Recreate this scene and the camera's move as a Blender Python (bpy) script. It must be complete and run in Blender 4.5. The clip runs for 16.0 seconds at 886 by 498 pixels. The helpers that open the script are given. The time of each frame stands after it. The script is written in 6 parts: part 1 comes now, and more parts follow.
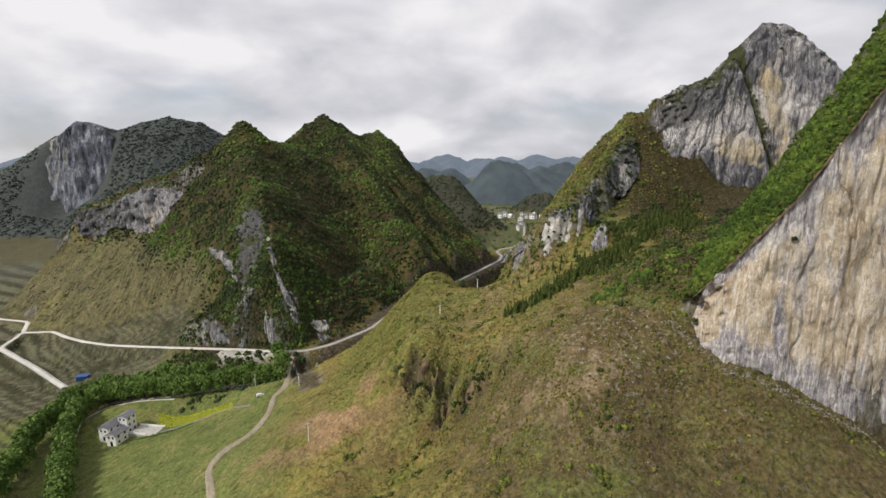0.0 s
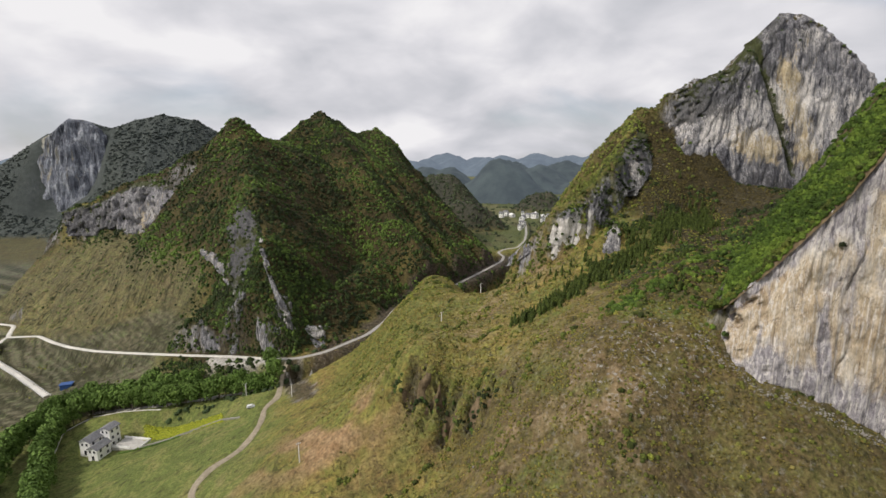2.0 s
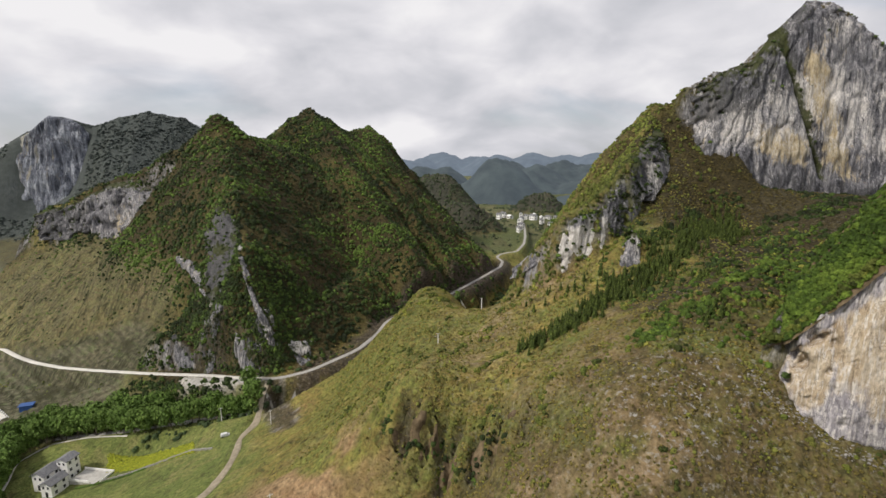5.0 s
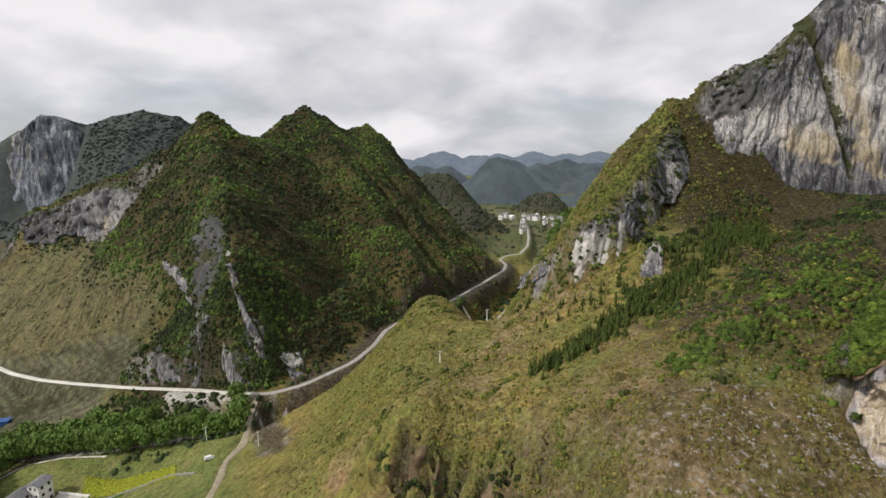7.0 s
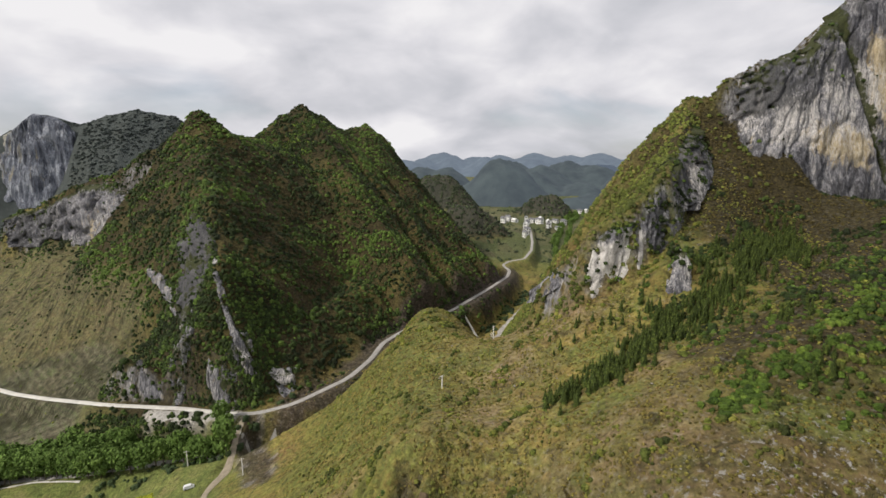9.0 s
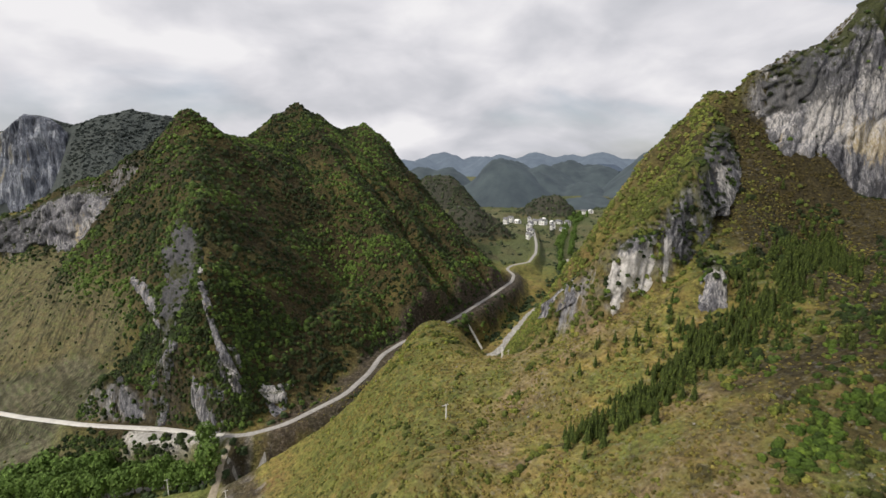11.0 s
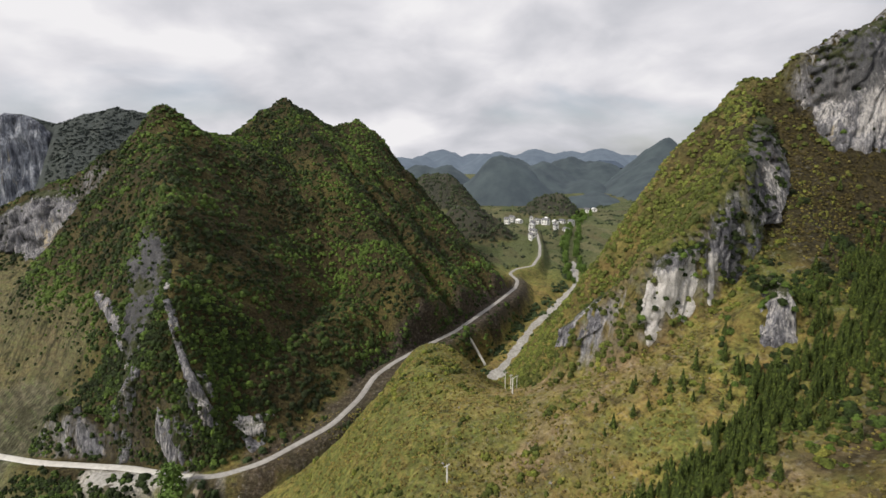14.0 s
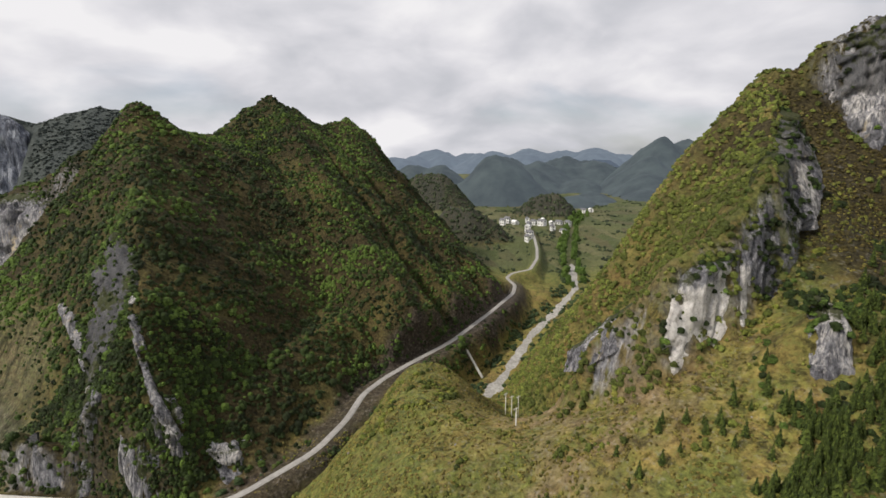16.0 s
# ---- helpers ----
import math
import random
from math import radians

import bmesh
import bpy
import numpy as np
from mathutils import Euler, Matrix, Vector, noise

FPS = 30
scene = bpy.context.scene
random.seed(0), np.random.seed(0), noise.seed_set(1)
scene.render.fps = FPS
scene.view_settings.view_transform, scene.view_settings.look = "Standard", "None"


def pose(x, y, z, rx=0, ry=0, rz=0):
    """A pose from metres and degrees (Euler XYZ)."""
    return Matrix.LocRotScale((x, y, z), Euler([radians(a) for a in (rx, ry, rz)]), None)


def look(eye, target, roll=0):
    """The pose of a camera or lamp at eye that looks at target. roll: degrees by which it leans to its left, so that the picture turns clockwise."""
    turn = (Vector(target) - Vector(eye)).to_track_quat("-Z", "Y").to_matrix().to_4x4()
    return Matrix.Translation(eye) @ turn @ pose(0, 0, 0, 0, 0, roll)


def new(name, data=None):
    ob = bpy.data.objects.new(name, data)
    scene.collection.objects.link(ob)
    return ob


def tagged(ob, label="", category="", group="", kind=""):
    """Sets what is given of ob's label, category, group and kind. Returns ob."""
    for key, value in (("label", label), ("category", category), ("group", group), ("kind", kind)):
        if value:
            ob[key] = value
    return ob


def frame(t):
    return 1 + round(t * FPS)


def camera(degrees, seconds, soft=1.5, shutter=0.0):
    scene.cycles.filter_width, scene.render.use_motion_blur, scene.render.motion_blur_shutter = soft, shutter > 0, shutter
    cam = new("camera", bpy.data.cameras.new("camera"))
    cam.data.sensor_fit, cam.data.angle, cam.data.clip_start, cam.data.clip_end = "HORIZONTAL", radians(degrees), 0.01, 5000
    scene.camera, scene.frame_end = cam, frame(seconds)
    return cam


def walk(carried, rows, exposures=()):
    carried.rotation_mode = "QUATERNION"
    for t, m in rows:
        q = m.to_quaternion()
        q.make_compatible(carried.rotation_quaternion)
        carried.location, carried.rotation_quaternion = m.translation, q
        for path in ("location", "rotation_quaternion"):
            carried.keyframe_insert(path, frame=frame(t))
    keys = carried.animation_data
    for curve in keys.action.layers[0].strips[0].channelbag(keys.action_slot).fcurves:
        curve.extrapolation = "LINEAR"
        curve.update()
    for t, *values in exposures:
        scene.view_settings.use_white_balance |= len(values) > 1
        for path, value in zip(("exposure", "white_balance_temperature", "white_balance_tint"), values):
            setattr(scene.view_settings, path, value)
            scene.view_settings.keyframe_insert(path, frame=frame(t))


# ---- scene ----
cam = camera(86.1, 16.0, 1.55)
PATH = [
    (0, (-3.757, 4.591, 110.286), (-3.563, 6.545, 109.905), -0.0),
    (0.5, (-3.624, 7.377, 110.082), (-3.429, 9.331, 109.7), -0.0),
    (1, (-3.695, 10.456, 109.933), (-3.499, 12.409, 109.548), 0.1),
    (1.5, (-3.512, 13.194, 109.801), (-3.315, 15.146, 109.414), 0.1),
    (2, (-3.408, 16.428, 109.67), (-3.211, 18.381, 109.284), 0.0),
    (2.5, (-3.18, 19.38, 109.584), (-2.984, 21.332, 109.197), 0.1),
    (3, (-3.073, 22.811, 109.701), (-2.874, 24.763, 109.313), 0.1),
    (3.5, (-2.71, 25.985, 109.847), (-2.504, 27.936, 109.458), 0.1),
    (4, (-2.375, 29.761, 109.964), (-2.162, 31.711, 109.575), 0.1),
    (6.5, (-1.05, 47.333, 109.957), (-0.832, 49.282, 109.566), 0.1),
    (7, (-0.782, 51.155, 110.004), (-0.567, 53.104, 109.611), 0.0),
    (7.5, (-0.612, 54.602, 109.969), (-0.394, 56.551, 109.576), 0.1),
    (8, (-0.513, 58.47, 109.953), (-0.294, 60.42, 109.562), 0.2),
    (8.5, (-0.203, 61.792, 109.981), (0.014, 63.741, 109.591), 0.2),
    (9, (0.12, 65.549, 110.122), (0.334, 67.499, 109.734), 0.2),
    (11.5, (1.303, 83.316, 110.441), (1.514, 85.266, 110.051), -0.1),
    (12, (1.811, 87.106, 110.577), (2.021, 89.056, 110.186), -0.2),
    (12.5, (2.373, 90.533, 110.563), (2.581, 92.483, 110.17), -0.2),
    (13, (2.66, 94.417, 110.461), (2.871, 96.367, 110.067), -0.3),
    (13.5, (2.888, 97.647, 110.462), (3.101, 99.596, 110.067), -0.4),
    (14, (3.383, 101.505, 110.585), (3.599, 103.452, 110.185), -0.4),
    (14.5, (3.767, 104.822, 110.531), (3.986, 106.769, 110.132), -0.4),
    (15, (4.183, 108.548, 110.577), (4.412, 110.494, 110.175), -0.5),
    (15.5, (4.859, 111.527, 110.514), (5.094, 113.472, 110.112), -0.5),
    (16, (5.251, 115.553, 110.428), (5.491, 117.498, 110.027), -0.6),
]
walk(cam, [(t, look(eye, target, roll)) for t, eye, target, roll in PATH])

# ---------------------------------------------------------------- light
SUN_EL, SUN_AZ = radians(44), radians(253)     # veiled sun over the western ridge, to the left of the flight
world = bpy.data.worlds.new("sky_world")
scene.world = world
world.use_nodes = True
wn, wl = world.node_tree.nodes, world.node_tree.links
wn.clear()
w_out = wn.new("ShaderNodeOutputWorld")
w_bg = wn.new("ShaderNodeBackground")
w_sky = wn.new("ShaderNodeTexSky")
w_sky.sky_type, w_sky.sun_disc = "NISHITA", False
w_sky.sun_elevation, w_sky.sun_rotation = SUN_EL, SUN_AZ
w_sky.altitude, w_sky.dust_density = 900, 2.0
w_tc = wn.new("ShaderNodeTexCoord")
w_sep = wn.new("ShaderNodeSeparateXYZ")
wl.new(w_tc.outputs["Generated"], w_sep.inputs[0])
# clouds lie on a flat deck: project the direction on it
w_zadd = wn.new("ShaderNodeMath"); w_zadd.operation = "ADD"; w_zadd.inputs[1].default_value = 0.85
w_zmax = wn.new("ShaderNodeMath"); w_zmax.operation = "MAXIMUM"; w_zmax.inputs[1].default_value = 0.0
wl.new(w_sep.outputs["Z"], w_zmax.inputs[0])
wl.new(w_zmax.outputs[0], w_zadd.inputs[0])
w_div = wn.new("ShaderNodeVectorMath"); w_div.operation = "DIVIDE"
w_comb = wn.new("ShaderNodeCombineXYZ")
for i in range(3):
    wl.new(w_zadd.outputs[0], w_comb.inputs[i])
wl.new(w_tc.outputs["Generated"], w_div.inputs[0])
wl.new(w_comb.outputs[0], w_div.inputs[1])
w_map = wn.new("ShaderNodeMapping")
w_map.inputs["Scale"].default_value = (2.0, 2.0, 4.2)
w_map.inputs["Location"].default_value = (3.3, 1.7, 0.4)
wl.new(w_div.outputs[0], w_map.inputs["Vector"])


def wnoise(scale, detail, rough, distort=0.0):
    n = wn.new("ShaderNodeTexNoise")
    n.inputs["Scale"].default_value, n.inputs["Detail"].default_value = scale, detail
    n.inputs["Roughness"].default_value, n.inputs["Distortion"].default_value = rough, distort
    wl.new(w_map.outputs[0], n.inputs["Vector"])
    return n


def wramp(src, stops):
    r = wn.new("ShaderNodeValToRGB")
    e = r.color_ramp.elements
    while len(e) < len(stops):
        e.new(0.5)
    for el, (p, c) in zip(e, stops):
        el.position, el.color = p, (*c, 1)
    wl.new(src, r.inputs[0])
    return r


w_n1 = wnoise(1.2, 6, 0.46, 0.4)
w_n2 = wnoise(2.8, 6, 0.46, 0.3)
w_mixf = wn.new("ShaderNodeMath"); w_mixf.operation = "MULTIPLY_ADD"
w_mixf.inputs[1].default_value = 0.48
wl.new(w_n2.outputs["Fac"], w_mixf.inputs[0])
w_n1s = wn.new("ShaderNodeMath"); w_n1s.operation = "MULTIPLY"; w_n1s.inputs[1].default_value = 0.52
wl.new(w_n1.outputs["Fac"], w_n1s.inputs[0])
wl.new(w_n1s.outputs[0], w_mixf.inputs[2])
w_cloud = wramp(w_mixf.outputs[0], [(0.39, (0.53, 0.54, 0.58)), (0.46, (0.63, 0.63, 0.67)), (0.53, (0.75, 0.74, 0.775)), (0.60, (0.88, 0.865, 0.88))])
w_cover = wramp(w_n1.outputs["Fac"], [(0.33, (0.50, 0.50, 0.50)), (0.47, (1, 1, 1))])
w_skyb = wn.new("ShaderNodeMixRGB"); w_skyb.blend_type = "MULTIPLY"; w_skyb.inputs[0].default_value = 1
w_skyb.inputs[2].default_value = (0.10, 0.10, 0.10, 1)
wl.new(w_sky.outputs[0], w_skyb.inputs[1])
w_mix = wn.new("ShaderNodeMixRGB")
wl.new(w_cover.outputs[0], w_mix.inputs[0])
wl.new(w_skyb.outputs[0], w_mix.inputs[1])
wl.new(w_cloud.outputs[0], w_mix.inputs[2])
wl.new(w_mix.outputs[0], w_bg.inputs["Color"])
w_bg.inputs["Strength"].default_value = 1.0
wl.new(w_bg.outputs[0], w_out.inputs["Surface"])

sun = new("sun", bpy.data.lights.new("sun", "SUN"))
sun.data.energy, sun.data.angle, sun.data.color = 3.2, radians(7), (1.0, 0.935, 0.84)
sun.matrix_world = look((0, 0, 0), (-math.sin(SUN_AZ) * math.cos(SUN_EL), -math.cos(SUN_AZ) * math.cos(SUN_EL), -math.sin(SUN_EL)))

# ---------------------------------------------------------------- small tools
rng = np.random.default_rng(7)


def hash2(ix, iy, seed):
    n = (ix * 374761393 + iy * 668265263 + seed * 1274126177) & 0x7FFFFFFF
    n = ((n ^ (n >> 13)) * 1274126177) & 0x7FFFFFFF
    return (n ^ (n >> 16)) & 0x7FFFFFFF


def gnoise(x, y, seed=0):
    """Smooth gradient noise, about -1 to 1."""
    x, y = np.asarray(x, float), np.asarray(y, float)
    ix, iy = np.floor(x).astype(np.int64), np.floor(y).astype(np.int64)
    fx, fy = x - ix, y - iy
    u, v = fx * fx * fx * (fx * (fx * 6 - 15) + 10), fy * fy * fy * (fy * (fy * 6 - 15) + 10)

    def g(dx, dy):
        a = hash2(ix + dx, iy + dy, seed) * (2 * math.pi / 0x7FFFFFFF)
        return np.cos(a) * (fx - dx) + np.sin(a) * (fy - dy)
    a, b = g(0, 0) * (1 - u) + g(1, 0) * u, g(0, 1) * (1 - u) + g(1, 1) * u
    return 1.5 * (a * (1 - v) + b * v)


def fbm(x, y, octaves=4, seed=0, gain=0.5):
    s, a = 0, 1.0
    for k in range(octaves):
        s = s + a * gnoise(x * 2 ** k + 17.3 * k, y * 2 ** k - 9.1 * k, seed + k)
        a *= gain
    return s


def sstep(a, b, v):
    t = np.clip((v - a) / (b - a), 0, 1)
    return t * t * (3 - 2 * t)


def along(pts, x, y):
    """Nearest place on a line of (x, y, z, more): distance, side (+ left of the way), how far past an end, [z, more]."""
    best, side, past = np.full(x.shape, 1e9), np.zeros(x.shape), np.zeros(x.shape)
    vals = [np.zeros(x.shape) for v in pts[0][2:]]
    last = len(pts) - 2
    for i, (a, b) in enumerate(zip(pts[:-1], pts[1:])):
        dx, dy = b[0] - a[0], b[1] - a[1]
        L2 = dx * dx + dy * dy
        free = ((x - a[0]) * dx + (y - a[1]) * dy) / L2
        t = np.clip(free, 0, 1)
        px, py = x - a[0] - t * dx, y - a[1] - t * dy
        d = np.hypot(px, py)
        m = d < best
        best = np.where(m, d, best)
        side = np.where(m, np.sign(dx * py - dy * px), side)
        vals = [np.where(m, p + t * (q - p), v) for v, p, q in zip(vals, a[2:], b[2:])]
        over = np.maximum(-free if i == 0 else 0, free - 1 if i == last else 0) * math.sqrt(L2)
        past = np.where(m, np.maximum(over, 0), past)
    return best, side, past, vals


# ---------------------------------------------------------------- the lie of the land
# gentle ground: spot heights (x, y, z)
WEST = [(-420, 150, -24), (-300, 200, -20), (-300, 416, -6), (-240, 340, -9), (-200, 285, -13), (-160, 225, -15), (-128, 208, -14),
        (-97, 189, -4), (-74, 200, 2), (-57, 189, 9), (-66, 152, 10), (-38, 145, 22), (-21, 140, 28), (-180, 360, 28), (-116, 303, 34),
        (-145, 312, 26), (-362, 507, 0), (-250, 60, -22), (-90, 90, 4), (-150, 275, 3), (-115, 256, 8), (-60, 236, 11), (-105, 228, -9)]
MIDDLE = [(20, 130, 44), (2, 147, 49), (-8, 139, 33), (12, 133, 36), (4, 187, 50), (24, 170, 52), (46, 106, 62), (60, 95, 53), (29, 104, 50),
          (-18, 194, 30), (46, 182, 64), (60, 191, 70), (71, 157, 73), (80, 142, 80), (116, 203, 88), (8, 239, 49), (24, 242, 47), (34, 229, 41)]
SADDLE = [(41, 238, 34), (88, 88, 52), (100, 84, 46), (76, 95, 58), (-8, 224, 37), (-6, 238, 29), (-24, 208, 22), (62, 240, 38), (78, 288, 20), (100, 322, 20),
          (150, 208, 95), (195, 214, 92), (0, 70, 36), (70, 60, 34), (110, 86, 40), (150, 170, 92), (-12, 168, 38), (-30, 222, 18)]
FAR = [(44, 294, 10), (84, 356, 11), (140, 428, 15), (90, 436, 22), (165, 610, 30), (60, 700, 30), (300, 720, 30), (220, 520, 24),
       (-400, 900, 20), (0, 1200, 30), (500, 1100, 34), (130, 340, 30), (125, 300, 40), (260, 330, 60), (330, 200, 100), (0, -200, 20), (300, -150, 60), (-400, -150, -20)]
BOWL = [(97, 203, 92), (108, 213, 100), (119, 226, 108), (130, 218, 99), (84, 196, 84)]
SPOTS = np.array(WEST + MIDDLE + SADDLE + BOWL + FAR, float)


def spread(ax, ay, bx, by):
    return np.sqrt((ax[:, None] - bx) ** 2 + (ay[:, None] - by) ** 2 + 12.0 ** 2)


SPOT_W = np.linalg.solve(spread(SPOTS[:, 0], SPOTS[:, 1], SPOTS[:, 0], SPOTS[:, 1]) + 0.3 * np.eye(len(SPOTS)), SPOTS[:, 2] - 20)


def gentle(x, y):
    shape = x.shape
    x, y = x.ravel(), y.ravel()
    out = np.empty(x.shape)
    for i in range(0, len(x), 20000):
        s = slice(i, i + 20000)
        out[s] = 20 + spread(np.clip(x[s], -450, 520), np.clip(y[s], -220, 1250), SPOTS[:, 0], SPOTS[:, 1]) @ SPOT_W
    return out.reshape(shape)


# crests: line, slope on the left of the line, slope on the right, roundness of the top
RIDGES = {}
# the three-headed mountain: up the spur, over its heads, down to the road bend; slopes vary along it
RIDGES["main"] = ([(-55, 249, 20, 1.8, 0.8), (-62, 256, 42, 2.2, 0.8), (-71, 268, 66, 2.3, 0.85), (-84, 302, 89, 1.7, 0.8), (-99, 340, 109, 1.3, 0.75), (-109, 364, 121, 1.2, 0.8), (-115, 378, 135.5, 1.3, 0.85), (-112, 391, 126, 1.2, 0.72),
    (-97, 420, 121, 0.9, 0.66), (-80, 443, 138, 0.9, 0.66), (-67, 451, 147, 0.9, 0.68), (-54, 459, 139, 0.9, 0.66), (-41, 469, 129.5, 0.9, 0.66), (-31, 480, 131, 0.95, 0.7), (-20, 487, 135, 0.95, 0.72), (-8, 487, 126, 0.95, 0.7), (18, 470, 95, 1.0, 0.75), (45, 460, 63, 1.0, 0.8), (78, 447, 27, 1.0, 0.9)], 0, 0, 5, 2.2)
RIDGES["left"] = ([(-119, 383, 133), (-151, 393, 112), (-177, 405, 100), (-203, 418, 93), (-240, 426, 78), (-272, 438, 65), (-292, 446, 44)], 3.0, 0.8, 4, 2.6)
RIDGES["apron"] = ([(-286, 436, 36), (-237, 414, 49), (-210, 402, 53), (-181, 386, 54), (-152, 362, 58), (-128, 328, 44), (-112, 306, 34)], 0.3, 0.95, 4, 1.2)
RIDGES["flank"] = ([(-48, 266, 34), (-31, 291, 39), (-15, 314, 41), (9, 342, 43), (32, 374, 44), (53, 409, 41)], 0.15, 1.15, 5, 1.4)
RIDGES["belly"] = ([(-97, 402, 118), (-70, 394, 110), (-40, 387, 93), (-10, 382, 74), (18, 384, 58)], 0.5, 0.72, 14, 2.6)
RIDGES["crag"] = ([(-112, 264, 25), (-100, 259, 22), (-88, 255, 16)], 0.8, 1.6, 2, 1.4)
RIDGES["knob"] = ([(140, 250, 134), (117, 247, 131), (106, 245, 121.5), (97, 244, 112.5), (87, 243, 98.5), (74, 242, 81), (66, 242, 64), (60, 244, 46)], 1.1, 2.2, 5, 2.0)
RIDGES["edge"] = ([(117, 246, 129), (100, 224, 116), (85, 206, 106), (71, 198.5, 94), (59, 197, 89), (48, 203, 73)], 5.0, 1.45, 2, 1.5)
RIDGES["white"] = ([(121, 243, 130), (127, 240, 138), (139, 239, 144), (155, 239, 149), (162, 240, 158), (167, 240, 158), (172, 241, 166), (181, 242, 174), (191, 242, 174.5), (201, 242, 171), (216, 241, 161), (232, 241, 149), (262, 245, 116)], 0.9, 6.0, 3, 2.0)
RIDGES["near"] = ([(71, 115, 79), (78, 111, 95), (85, 106, 110), (92, 103, 123), (100, 99, 143), (125, 89, 176), (160, 80, 195)], 1.1, 22.0, 2, 1.5)
RIDGES["lump"] = ([(73, 180.5, 81), (77, 180.5, 84.5)], 0.9, 2.2, 2, 1.5)
RIDGES["farleft"] = ([(-720, 800, 60, 0.8, 0.8), (-565, 755, 90, 0.8, 0.9), (-490, 745, 134, 0.8, 2.5), (-483, 745, 137, 0.8, 5.0), (-440, 748, 161, 0.8, 5.0), (-406, 750, 149, 0.8, 4.0), (-398, 752, 148, 0.8, 1.3), (-370, 757, 159, 0.8, 1.1), (-335, 762, 168, 0.8, 1.0), (-290, 764, 160, 0.8, 1.0), (-255, 765, 141, 0.8, 1.0), (-190, 800, 90, 0.8, 0.9)], 0, 0, 12, 3.0)
RIDGES["farfoot"] = ([(-560, 735, 50), (-500, 712, 42), (-458, 706, 32), (-420, 706, 55), (-395, 715, 85)], 0.8, 0.75, 6, 1.0)
RIDGES["shelf"] = ([(-360, 740, 112), (-370, 690, 70), (-380, 640, 30)], 0.8, 0.8, 16, 1.0)
RIDGES["hillock"] = ([(70, 580, 58), (88, 562, 54), (108, 560, 46)], 1.4, 1.6, 8, 1.6)
RIDGES["second"] = ([(60, 810, 80), (86, 800, 80)], 1.3, 1.3, 14, 1.3)
RIDGES["copse_hill"] = ([(200, 694, 57), (217, 690, 58)], 1.0, 1.0, 10, 1.1)
ROAD = [(-310, 380, -10), (-277, 369, -10), (-264, 345, -10), (-241, 340, -8), (-220, 322, -6), (-199, 305, -3), (-176, 290, 0), (-153, 276, 4),
        (-117, 258, 9), (-83, 249, 10.5), (-66, 241, 12), (-52, 237, 13.5), (-39, 240, 15), (-19, 254, 18), (-10, 268, 20), (-5, 281, 22), (3, 292, 22.5),
        (13, 302, 23), (34, 321, 24), (62, 358, 25), (82, 388, 25), (88, 405, 25), (87, 424, 25), (94, 434, 25.5), (109, 440, 26), (124, 470, 27), (135, 504, 28), (150, 560, 29), (160, 610, 30)]
LANE = [(-264, 345, -10), (-262, 322, -12), (-221, 292, -13), (-187, 265, -14)]
APRON = [(-95, 247, 8.8), (-84, 244.6, 10), (-72, 241.3, 11.2), (-62, 237.6, 12)]
TRACK = [(-56, 236, 12.8), (-57, 230, 11), (-56, 214, 6), (-59, 203, 7), (-56.5, 191, 9), (-56.5, 180, 9.5), (-59, 169, 9.5), (-65, 162, 9.5), (-66.5, 150, 10.5), (-60, 135, 12), (-50, 110, 14)]
RIVER = [(330, 840, 30), (262, 700, 29), (215, 620, 27), (188, 560, 24), (170, 520, 22), (150, 460, 17), (138, 425, 15), (109, 386, 12.5), (83, 354, 11), (57, 311, 10), (42, 291, 9), (24, 279, 8), (8, 266, 6.5), (-8, 252, 5),
         (-24, 242, 3.5), (-39, 235, 2), (-53, 228, 1), (-72, 232, 0), (-110, 235, -6), (-150, 243, -13), (-166, 232, -16.5), (-158, 205, -17), (-140, 170, -17), (-140, 120, -19)]


def bed(h, x, y, line, half, soft, fill=0.0):
    """Lay a strip into the land; fill widens the bank on its right."""
    d, side, past, (z,) = along(line, x, y)
    k = 1 - sstep(half, half + soft + fill * (side < 0), d)
    return h * (1 - k) + z * k, d


def softmax(a, b, k):
    m = np.maximum(a, b)
    return m + k * np.log(np.exp(np.clip((a - m) / k, -30, 0)) + np.exp(np.clip((b - m) / k, -30, 0)))


